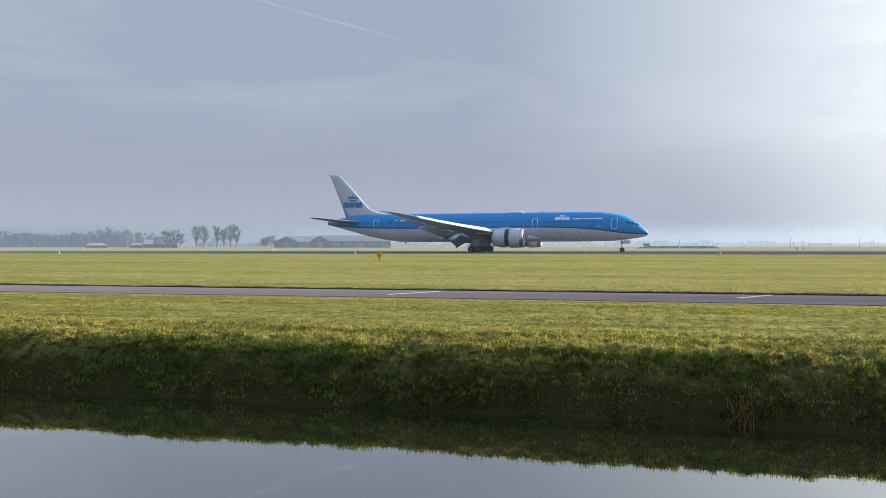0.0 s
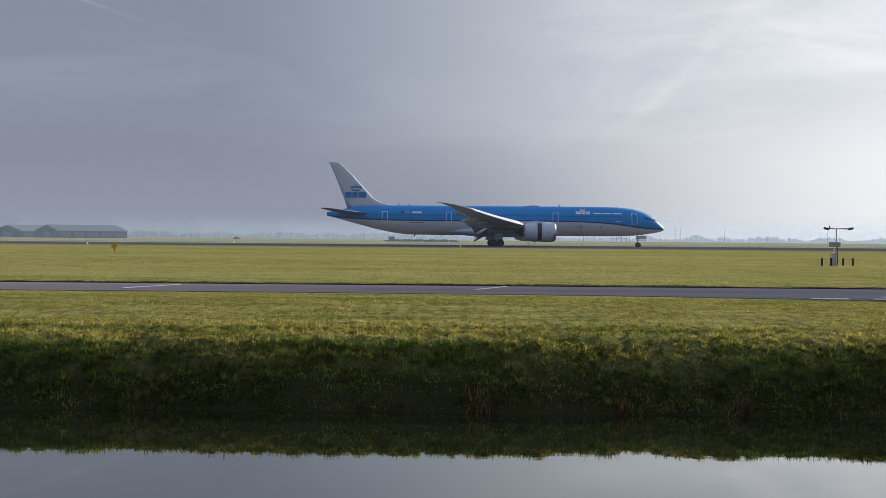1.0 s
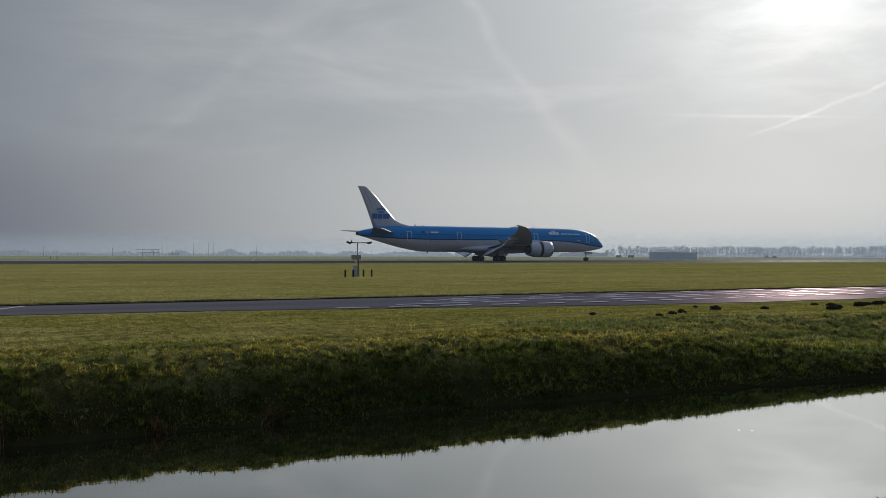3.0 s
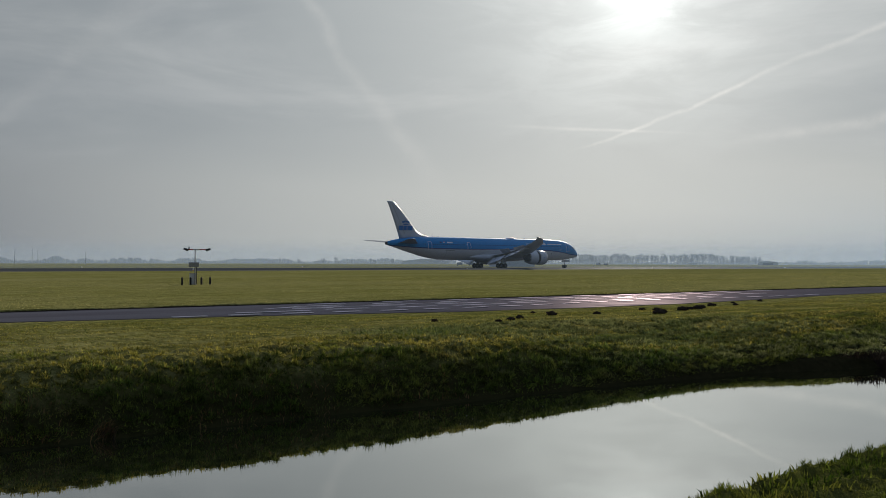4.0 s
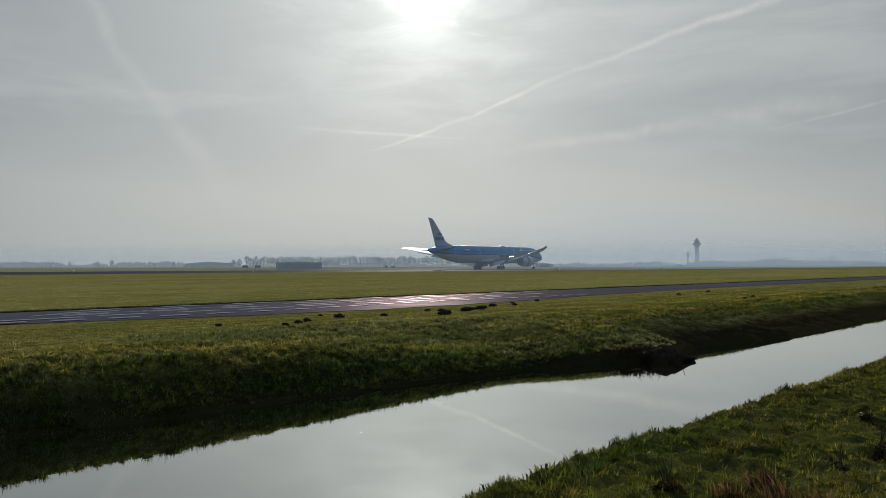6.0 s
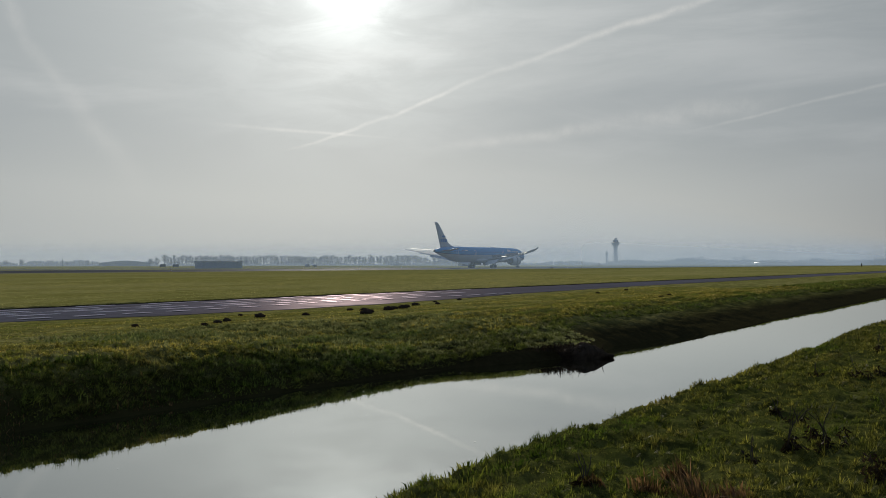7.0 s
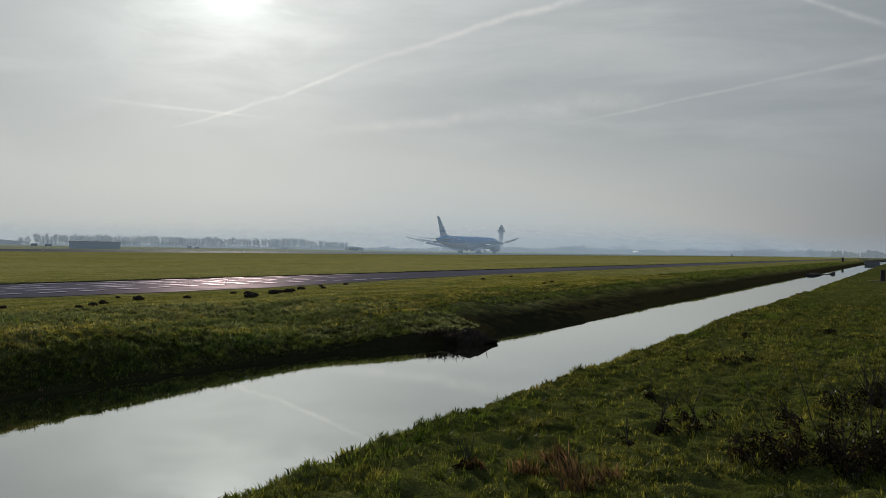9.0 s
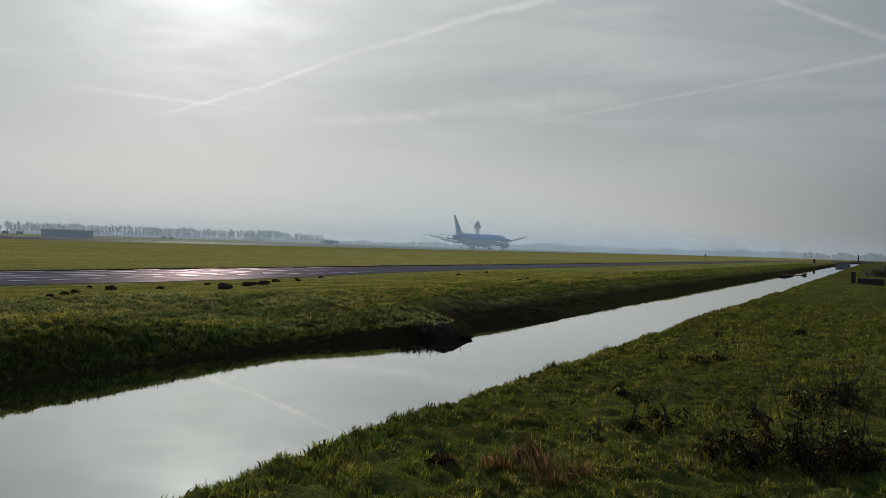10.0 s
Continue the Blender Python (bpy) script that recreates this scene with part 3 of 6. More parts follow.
def service_road():
    xs = [-2500, -600, -200] + [float(v) for v in np.arange(-60, 62, 1.0)] + [100, 200, 600, 2500]
    bm = bmesh.new()
    top = []
    for x in xs:
        a, b = float(road_near(x)) + 0.05 * math.sin(x * 1.3), ROAD_Y[1]
        top.append([bm.verts.new((x, a + (b - a) * k / 6, 0.03 * math.sin(math.pi * k / 6))) for k in range(7)])
    for a, b in zip(top, top[1:]):
        for k in range(6):
            bm.faces.new((a[k], b[k], b[k + 1], a[k + 1]))
    ext = bmesh.ops.extrude_face_region(bm, geom=list(bm.faces))
    bmesh.ops.translate(bm, vec=(0, 0, -0.2), verts=[v for v in ext["geom"] if isinstance(v, bmesh.types.BMVert)])
    one("road", bm, ROAD, "narrow grey asphalt service road between grass verges", "road", kind="structure")


service_road()
strip("runway", RUN_Y[0] + 7.5, RUN_Y[1] - 7.5, 0.10, 0.10, -2500, 2500, RUNWAY, "wide dark asphalt runway with pale shoulders", "runway", 0.3, 0.10)
strip("runway_shoulder", RUN_Y[0], RUN_Y[0] + 7.496, 0.075, 0.10, -2500, 2500, CONCRETE, "pale asphalt shoulder along the runway", "runway")
strip("runway_shoulder", RUN_Y[1] - 7.496, RUN_Y[1], 0.10, 0.075, -2500, 2500, CONCRETE, "pale asphalt shoulder along the runway", "runway")
strip("taxiway", 268, 290, 0.085, 0.085, -2500, 2500, CONCRETE, "pale paved strip beyond the runway", "taxiway", 0.2, 0.02)


# ---- the airliner ----
S = [0, 0.15, 0.5, 1.1, 2.0, 3.2, 4.6, 6.4, 8.5, 11, 14, 20, 30, 40, 48, 52, 55, 58, 61, 64, 66.5, 68.0]
TOP = [3.80, 4.06, 4.52, 5.05, 5.88, 6.72, 7.28, 7.75, 8.0, 8.12, 8.15, 8.15, 8.15, 8.15, 8.15, 8.14, 8.10, 8.02, 7.85, 7.50, 7.05, 6.62]
BOT = [3.66, 3.45, 3.28, 3.10, 2.92, 2.72, 2.52, 2.35, 2.25, 2.20, 2.18, 2.18, 2.18, 2.18, 2.18, 2.24, 2.62, 3.22, 3.98, 4.78, 5.48, 5.86]
WID = [0.10, 0.36, 0.72, 1.12, 1.58, 2.05, 2.42, 2.68, 2.82, 2.88, 2.885, 2.885, 2.885, 2.885, 2.885, 2.87, 2.76, 2.52, 2.12, 1.55, 0.98, 0.52]


def hull(s):
    t, b, w = (float(np.interp(s, S, v)) for v in (TOP, BOT, WID))
    return t, b, w


def side_y(s, z):
    """Half breadth of the hull at height z."""
    t, b, w = hull(s)
    q = max(-1, min(1, (z - (t + b) / 2) / ((t - b) / 2)))
    return w * math.sqrt(max(0, 1 - q * q))


def smooth_steps():
    """Closer stations along the hull through a smooth curve."""
    out = []
    for a, b in zip(S, S[1:]):
        n = max(1, int((b - a) / 1.5))
        out += [a + (b - a) * k / n for k in range(n)]
    return out + [S[-1]]


def wing_ring(le, chord, y, z, thick, droop=0.0, n=11):
    """A closed aerofoil section; le behind the nose."""
    pts = []
    us = [0.5 * (1 - math.cos(math.pi * k / n)) for k in range(n + 1)]
    th = lambda u: thick * chord * (1.48 * math.sqrt(u) - 0.63 * u - 1.758 * u * u + 1.4215 * u ** 3 - 0.5075 * u ** 4)
    cam_ = lambda u: 0.02 * chord * math.sin(math.pi * u)
    for u in us:
        pts.append((-(le + u * chord), y, z + cam_(u) + th(u) - droop * u * chord))
    for u in us[-2:0:-1]:
        pts.append((-(le + u * chord), y, z + cam_(u) - th(u) * 0.8 - droop * u * chord))
    return pts


WING = [(1.5, 22.6, 13.6, 3.15, 0.13), (2.9, 23.8, 12.4, 3.25, 0.13), (6.0, 25.9, 10.3, 3.62, 0.125), (9.75, 28.5, 8.3, 4.06, 0.115), (15.0, 32.1, 6.1, 4.78, 0.105),
        (20.0, 35.5, 4.75, 5.55, 0.10), (24.5, 38.5, 3.65, 6.32, 0.10), (27.2, 40.6, 2.75, 6.88, 0.095), (28.8, 42.5, 1.85, 7.25, 0.09), (29.7, 44.2, 1.05, 7.5, 0.09), (30.06, 45.6, 0.35, 7.62, 0.09)]


def wing_at(y):
    ys = [w[0] for w in WING]
    return tuple(float(np.interp(y, ys, [w[k] for w in WING])) for k in (1, 2, 3, 4))


def letter_bar(parent, name, outline, mat, place, label=""):
    bm = prism(outline, 0.03)
    bmesh.ops.translate(bm, vec=place, verts=bm.verts)
    return part(name, bm, mat, parent, label)


def airliner():
    jet = thing("airliner", "long blue and pale grey twin-engined airliner rolling along the runway", "aircraft")
    # fuselage
    rings = []
    n = 40
    for s in smooth_steps():
        t, b, w = hull(s)
        rings.append([(-s, w * math.cos(2 * math.pi * k / n), (t + b) / 2 + (t - b) / 2 * math.sin(2 * math.pi * k / n)) for k in range(n)])
    body = part("fuselage", loft(rings), PAINT, jet, "bright blue above and pale grey below with a dark line between", True)
    part("tail_exhaust", lathe([(-67.6, 0.50), (-68.28, 0.34), (-68.28, 0.24), (-67.8, 0.2)], 20, centre=(0, 0, 6.24)), DARKMETAL, body, "dark metal exhaust cone", True)
    # belly fairing between the wings
    rings = []
    for s, h, w in [(19.5, 0.05, 0.4), (21, 0.55, 1.8), (23.5, 0.95, 2.75), (27, 1.15, 3.12), (33, 1.2, 3.2), (38, 1.1, 3.1), (41, 0.8, 2.6), (44, 0.45, 1.7), (46.5, 0.05, 0.4)]:
        rings.append([(-s, w * math.cos(2 * math.pi * k / 24), 2.95 + (h * 0.95 if math.sin(2 * math.pi * k / 24) < 0 else h * 1.2) * math.sin(2 * math.pi * k / 24)) for k in range(24)])
    part("belly_fairing", loft(rings), WHITE, jet, "pale grey rounded fairing", True)
    # cockpit windows: three panes a side
    for sy in (-1, 1):
        for s0, s1, z0, z1 in [(1.75, 2.6, 5.2, 5.75), (2.68, 3.45, 5.45, 6.05), (3.5, 4.25, 5.62, 6.1)]:
            bm = bmesh.new()
            vs = []
            for s, z in [(s0, z0), (s1, z0 + 0.12), (s1, z1), (s0 + 0.25, z1 - 0.1)]:
                vs.append(bm.verts.new((-s - 0.0, sy * (side_y(s, z) + 0.025), z + 0.02)))
            bm.faces.new(vs)
            r = bmesh.ops.extrude_face_region(bm, geom=list(bm.faces))
            bmesh.ops.translate(bm, vec=(0, -sy * 0.12, 0), verts=[v for v in r["geom"] if isinstance(v, bmesh.types.BMVert)])
            part("cockpit_window", bm, GLASSY, jet, "dark cockpit pane")
    # cabin windows
    pane = bmesh.new()
    prism([(0.12 * math.cos(a) * 0.95, 0.20 * math.copysign(abs(math.sin(a)) ** 0.7, math.sin(a))) for a in [2 * math.pi * k / 10 for k in range(10)]], 0.05, pane)
    pane_mesh = mesh_of(pane, CABIN)
    doors = [6.5, 22.3, 43.6, 56.4]
    for sy in (-1, 1):
        s = 9.6
        while s < 59:
            if all(abs(s - d) > 0.95 for d in doors):
                w = part("window", pane_mesh, None, jet)
                w.matrix_basis = pose(-s, sy * (side_y(s, 6.08) + 0.004), 6.08, -sy * 18)
            s += 0.635
        for d in doors:
            bm = bmesh.new()
            zs = [4.72 + 2.02 * k / 6 for k in range(7)]
            half = 0.56
            for a, b_ in ((-half, -half + 0.07), (half - 0.07, half)):
                for k in range(6):
                    z0, z1 = zs[k], zs[k + 1]
                    vs = [bm.verts.new((-(d + q), sy * (side_y(d + q, z) + 0.02), z)) for q, z in ((a, z0), (b_, z0), (b_, z1), (a, z1))]
                    bm.faces.new(vs)
            for z0, z1 in ((4.65, 4.72), (6.74, 6.81)):
                vs = [bm.verts.new((-(d + q), sy * (side_y(d + q, z) + 0.02), z)) for q, z in ((-half, z0), (half, z0), (half, z1), (-half, z1))]
                bm.faces.new(vs)
            r = bmesh.ops.extrude_face_region(bm, geom=list(bm.faces))
            bmesh.ops.translate(bm, vec=(0, -sy * 0.06, 0), verts=[v for v in r["geom"] if isinstance(v, bmesh.types.BMVert)])
            frame_ = part("door_outline", bm, LOGO_WHITE, jet, "thin white door outline")
            dw = part("door_window", pane_mesh, None, frame_)
            dw.matrix_basis = pose(-d, sy * (side_y(d, 6.08) + 0.004), 6.08, -sy * 18)
    # fin and rudder
    fin = []
    for z, le, te, w in [(7.4, 54.0, 64.2, 0.10), (8.1, 54.8, 64.4, 0.45), (8.5, 56.9, 64.55, 0.40), (9.4, 58.8, 64.85, 0.36), (12.0, 61.2, 65.85, 0.30), (14.5, 63.5, 66.9, 0.24),
                         (15.9, 65.0, 67.5, 0.18), (16.45, 65.65, 67.8, 0.12), (16.75, 66.3, 68.05, 0.05)]:
        c = te - le
        fin.append([(-(le + u * c), sgn * w * (1.0 if 0 < u < 1 else 0) * math.sin(math.pi * min(0.97, max(0.02, u ** 0.6))), z)
                    for sgn, us in ((1, [0, 0.05, 0.15, 0.35, 0.6, 0.85, 1.0]), (-1, [0.85, 0.6, 0.35, 0.15, 0.05])) for u in us])
    finp = part("fin", loft(fin), WHITE, jet, "tall pale grey swept tail fin", True)
    part("rudder_hinge", prism([(-62.64, 8.7), (-62.67, 8.7), (-66.53, 16.2), (-66.50, 16.2)], 0.50), WINGGREY, finp)
    # emblem on the fin: crown of balls over a band and three block shapes
    for sy in (-1, 1):
        y = sy * 0.39
        for k, (x, z) in enumerate([(-61.55, 11.65), (-62.1, 11.75), (-62.75, 11.75), (-63.3, 11.65)]):
            letter_bar(finp, "emblem", [(0.26 * math.cos(a), 0.26 * math.sin(a)) for a in [2 * math.pi * q / 12 for q in range(12)]], LOGO_BLUE, (x, y, z), "blue emblem on the fin" if k == 0 else "")
        letter_bar(finp, "emblem", [(-0.75, -0.13), (0.75, -0.13), (0.8, 0.13), (-0.8, 0.13)], LOGO_BLUE, (-62.42, y, 11.08))
        letter_bar(finp, "emblem", [(-0.09, -0.25), (0.09, -0.25), (0.09, 0.3), (-0.09, 0.3)], LOGO_BLUE, (-62.42, y, 12.1))
        for x0, x1 in ((-64.6, -63.3), (-63.15, -62.1), (-61.95, -60.3)):
            letter_bar(finp, "emblem_block", [(x0, -0.55), (x1 - 0.1, -0.55), (x1, 0.55), (x0 + 0.02, 0.55)], LOGO_BLUE, (0, y * 0.98, 10.15), "solid blue block of an emblem")
    # white emblem, title and small marks on the forward side
    for sy in (-1, 1):
        def mark(name, s0, s1, z0, z1, mat, label=""):
            bm = bmesh.new()
            vs = [bm.verts.new((-s, sy * (side_y(s, z) + 0.02), z)) for s, z in ((s0, z0), (s1, z0), (s1, z1), (s0, z1))]
            bm.faces.new(vs)
            r = bmesh.ops.extrude_face_region(bm, geom=list(bm.faces))
            bmesh.ops.translate(bm, vec=(0, -sy * 0.05, 0), verts=[v for v in r["geom"] if isinstance(v, bmesh.types.BMVert)])
            return part(name, bm, mat, jet, label)
        for s0, s1 in ((15.35, 16.25), (16.35, 17.05), (17.15, 18.25)):
            mark("emblem_block", s0, s1, 6.55, 7.12, LOGO_WHITE, "solid white block of an emblem")
        mark("emblem", 16.35, 17.3, 7.2, 7.32, LOGO_WHITE, "white crown band")
        for s in (16.38, 16.68, 16.98, 17.26):
            mark("emblem", s - 0.1, s + 0.1, 7.36, 7.52, LOGO_WHITE)
        for s0, s1 in ((12.9, 14.7), (11.0, 12.7), (8.95, 10.8)):
            mark("title_bar", s0, s1, 6.62, 6.84, LOGO_WHITE, "small white title bar")
        mark("mark_bar", 9.0, 10.2, 5.15, 5.22, LOGO_WHITE)
        mark("mark_bar", 2.9, 5.2, 5.12, 5.18, LOGO_WHITE)
        mark("mark_bar", 49.0, 50.9, 6.5, 6.82, LOGO_WHITE, "plain white bar in place of lettering")
        mark("flag", 51.5, 52.1, 6.74, 6.85, RED, "small red white and blue flag")
        mark("flag", 51.5, 52.1, 6.62, 6.735, LOGO_WHITE)
        mark("flag", 51.5, 52.1, 6.5, 6.615, NAVY)
        mark("mark_bar", 52.6, 53.2, 6.5, 6.85, NAVY)
        mark("mark_bar", 48.6, 51.6, 4.6, 4.68, DARKMETAL)
        for s in (13.2, 17.3, 17.9):
            mark("vent", s - 0.12, s + 0.12, 3.9, 4.12, DARKMETAL)
        mark("outline_ring", 4.5, 4.95, 5.75, 6.2, LOGO_BLUE)
    # aerials and dome on the roof
    dome = bmesh.new()
    rings = []
    for s, h in [(25.0, 0.02), (25.4, 0.25), (26.0, 0.36), (26.8, 0.36), (27.6, 0.22), (28.4, 0.02)]:
        rings.append([(-s, 0.75 * math.sin(math.pi * k / 8 - math.pi / 2) if 0 < k < 8 else (0.78 if k == 8 else -0.78), 8.08 + h * math.sin(math.pi * k / 8)) for k in range(9)])
    part("radio_dome", loft(rings, True, dome), WHITE, jet, "low pale dome on the roof", True)
    for s, z, h in [(21.0, 8.1, 0.5), (9.6, 8.05, 0.2), (53.5, 8.1, 0.45), (51.5, 8.1, 0.35), (34, 8.1, 0.2)]:
        part("blade_aerial", prism([(-s, z), (-s - 0.35, z), (-s - 0.42, z + h), (-s - 0.25, z + h)], 0.05), WHITE, jet)
    part("blade_aerial", prism([(-50.2, 2.25), (-50.6, 2.25), (-50.75, 1.75), (-50.6, 1.75)], 0.05), WHITE, jet)
    # wings, flaps, spoilers, tailplane
    for sy in (-1, 1):
        rings = [wing_ring(le, c, sy * y, z, th) for y, le, c, z, th in WING]
        wing = part("wing", loft(rings), WINGGREY, jet, "long grey upswept wing", True)
        lead = [[p for p in ([(-(le - 0.03), sy * y, z + 0.02), (-(le + 0.08 * c), sy * y, z + 0.065 * c + 0.03), (-(le + 0.07 * c), sy * y, z - 0.03 * c - 0.03)])]
                for y, le, c, z, th in [(yy, *wing_at(yy)) for yy in (4.0, 8.6)]]
        part("slat", loft(lead), WHITE, wing, "pale leading-edge slat")
        lead = [[(-(le - 0.35), sy * y, z - 0.22), (-(le + 0.02 * c), sy * y, z + 0.09), (-(le + 0.11 * c), sy * y, z + 0.075 * c + 0.04), (-(le + 0.06 * c), sy * y, z - 0.05)]
                for y, le, c, z, th in [(yy, *wing_at(yy)) for yy in (11.0, 17, 22, 26.0)]]
        part("slat", loft(lead), WHITE, wing, "pale leading-edge slat")
        for y0, y1, share, drop in ((3.4, 8.9, 0.26, 0.62), (10.6, 20.2, 0.27, 0.58), (20.5, 25.0, 0.22, 0.2)):
            rr = []
            for k in range(5):
                y = y0 + (y1 - y0) * k / 4
                le, c, z, th = wing_at(y)
                fc = c * share
                rr.append(wing_ring(le + c * 0.93, fc, sy * y, z - 0.12 - 0.03 * c, 0.14, drop, 6))
            part("flap", loft(rr), WHITE, wing, "lowered trailing-edge flap", True)
        for y0, y1 in ((4.0, 6.2), (6.4, 8.6), (11.2, 13.4), (13.6, 15.8), (16.0, 18.0)):
            rr = []
            for y in (y0, y1):
                le, c, z, th = wing_at(y)
                hx, hz, L = -(le + 0.70 * c), z + 0.045 * c, 0.16 * c
                rr.append([(hx, sy * y, hz), (hx - L * 0.75, sy * y, hz + L * 0.66), (hx - L * 0.78, sy * y, hz + L * 0.62), (hx - 0.05, sy * y, hz - 0.06)])
            part("spoiler", loft(rr), BELLY, wing, "raised grey spoiler panel")
        for y in (5.6, 12.6, 16.2, 19.8):
            le, c, z, th = wing_at(y)
            x0 = le + 0.62 * c
            L = 2.2 + 0.3 * c
            rr = []
            for u, r in [(0, 0.02), (0.15, 0.2), (0.4, 0.3), (0.7, 0.24), (1, 0.03)]:
                rr.append([(-(x0 + u * L), sy * y + 0.6 * r * math.cos(2 * math.pi * k / 10), z - 0.32 - 0.55 * u * u * (1 if u > 0.3 else 0.6) - 0.03 * c + r * math.sin(2 * math.pi * k / 10)) for k in range(10)])
            part("flap_fairing", loft(rr), WINGGREY, wing, "canoe-shaped flap track fairing", True)
        rings = []
        for y, le, c, z, th in [(0.6, 58.8, 6.6, 6.25, 0.10), (1.8, 59.7, 5.9, 6.35, 0.10), (6.0, 63.3, 3.8, 6.75, 0.09), (9.0, 65.8, 2.45, 7.05, 0.085), (9.7, 66.7, 1.7, 7.12, 0.07), (9.9, 67.4, 0.9, 7.15, 0.06)]:
            rings.append(wing_ring(le, c, sy * y, z, th))
        part("tailplane", loft(rings), TAILSHADE, jet, "grey horizontal tail surface, its shade painted darker", True)
        # engine
        yc, zc, x0 = sy * 9.75, 2.85, -23.3
        eng = part("engine", lathe([(0.10, 1.50), (0.02, 1.66), (-0.25, 1.80), (-0.9, 1.89), (-1.9, 1.90), (-2.6, 1.88), (-2.6, 1.72), (-1.2, 1.5), (-0.4, 1.44), (0.10, 1.50)], 40,
                                   centre=(x0, yc, zc)), WHITE, jet, "pale engine cowl with an open reverser gap", True)
        part("intake_lip", lathe([(0.09, 1.48), (0.13, 1.56), (0.07, 1.68), (-0.22, 1.805), (-0.5, 1.86), (-0.5, 1.83), (-0.2, 1.77)], 40, centre=(x0, yc, zc)), STEEL, eng, "polished metal intake lip", True)
        part("fan", lathe([(-0.95, 1.46), (-0.9, 0.5), (-0.55, 0.36), (-0.25, 0.02)], 32, centre=(x0, yc, zc)), DARKMETAL, eng, "dark fan and spinner", True)
        part("reverser_cascade", lathe([(-2.4, 1.70), (-3.6, 1.68)], 40, centre=(x0, yc, zc)), BLACK, eng, "black open reverser gap")
        bm = bmesh.new()
        nn = 48
        prof = [(-3.45, 1.86), (-4.2, 1.82), (-5.0, 1.70), (-5.7, 1.50)]
        rr = [[(x0 + x, yc + r * math.cos(2 * math.pi * k / nn), zc + r * math.sin(2 * math.pi * k / nn)) for k in range(nn)] for x, r in prof]
        rr.append([(x0 - 5.95 - (0.28 if k % 4 in (1, 2) else 0.0), yc + 1.43 * math.cos(2 * math.pi * k / nn), zc + 1.43 * math.sin(2 * math.pi * k / nn)) for k in range(nn)])
        rr += [[(x0 + x, yc + r * math.cos(2 * math.pi * k / nn), zc + r * math.sin(2 * math.pi * k / nn)) for k in range(nn)] for x, r in [(-5.7, 1.38), (-4.5, 1.5), (-3.45, 1.74), (-3.45, 1.86)]]
        part("reverser_sleeve", loft(rr, False, bm), WHITE, eng, "pale aft cowl with a toothed edge", True)
        part("core_nozzle", lathe([(-4.5, 1.15), (-5.8, 1.0), (-6.8, 0.72), (-6.8, 0.55), (-7.7, 0.05)], 28, centre=(x0, yc, zc)), DARKMETAL, eng, "dark metal exhaust cone", True)
        part("cowl_mark", boxed((x0 - 1.55, yc + sy * -0.0 - 0.0, zc), (0.6, 3.84, 0.12)), LOGO_BLUE, eng, "tiny blue emblem bar")
        pyl = [[(x0 - 1.6, yc + w, zc + 1.7) for w in (-0.05, 0.05)] + [(x0 - 1.6, yc + 0.05, zc + 1.95), (x0 - 1.6, yc - 0.05, zc + 1.95)],
               [(x0 - 3.6, yc - 0.25, zc + 1.5), (x0 - 3.6, yc + 0.25, zc + 1.5), (x0 - 3.6, yc + 0.2, zc + 2.2), (x0 - 3.6, yc - 0.2, zc + 2.2)],
               [(x0 - 6.0, yc - 0.28, zc + 0.8), (x0 - 6.0, yc + 0.28, zc + 0.8), (x0 - 6.0, yc + 0.2, zc + 1.9), (x0 - 6.0, yc - 0.2, zc + 1.9)],
               [(x0 - 9.5, yc - 0.1, zc + 0.9), (x0 - 9.5, yc + 0.1, zc + 0.9), (x0 - 9.5, yc + 0.1, zc + 1.2), (x0 - 9.5, yc - 0.1, zc + 1.2)]]
        part("pylon", loft(pyl), WHITE, eng)
        # main gear
        gy_, gxm = sy * 4.9, -34.1
        gear = part("main_gear", tube(bmesh.new(), (gxm, gy_, 0.95), (gxm + 0.2, gy_ - sy * 0.5, 3.4), 0.2, 0.24, 12), WHITE, jet, "thick grey main landing leg", True)
        part("side_brace", tube(bmesh.new(), (gxm + 0.1, gy_, 1.7), (gxm + 0.9, gy_ - sy * 2.0, 2.6), 0.09, 0.09, 8), WHITE, gear)
        part("bogie_beam", tube(bmesh.new(), (gxm - 0.95, gy_, 0.72), (gxm + 0.95, gy_, 0.72), 0.16, 0.16, 10), DARKMETAL, gear)
        part("gear_door", boxed((gxm + 0.3, gy_ + sy * 0.45, 2.35), (1.5, 0.06, 1.9), pose(0, 0, 0, sy * 12, 12, 0), 0.02), WHITE, gear, "pale landing gear door")
        part("gear_door", boxed((gxm - 0.3, sy * 1.5, 1.75), (3.3, 0.06, 1.0), pose(0, 0, 0, -sy * 10), 0.02), WHITE, gear, "pale landing gear door")
        for dx in (-0.73, 0.73):
            for dy in (-0.6, 0.6):
                wheel(gear, gxm + dx, gy_ + dy, 0.68)
    nose = part("nose_gear", tube(bmesh.new(), (-5.2, 0, 0.55), (-5.35, 0, 2.7), 0.11, 0.14, 12), WHITE, jet, "slim grey nose landing leg", True)
    part("drag_brace", tube(bmesh.new(), (-5.25, 0, 1.5), (-4.3, 0, 2.6), 0.06, 0.06, 8), WHITE, nose)
    for sy in (-1, 1):
        part("gear_door", boxed((-4.6, sy * 0.55, 2.05), (1.9, 0.05, 0.62), pose(0, 0, 0, sy * 8), 0.015), WHITE, nose, "pale nose gear door")
        wheel(nose, -5.2, sy * 0.32, 0.5)
    part("landing_light", boxed((-5.05, 0, 1.75), (0.14, 0.4, 0.2), None, 0.03), STEEL, nose, "small bright light on the leg")
    return jet


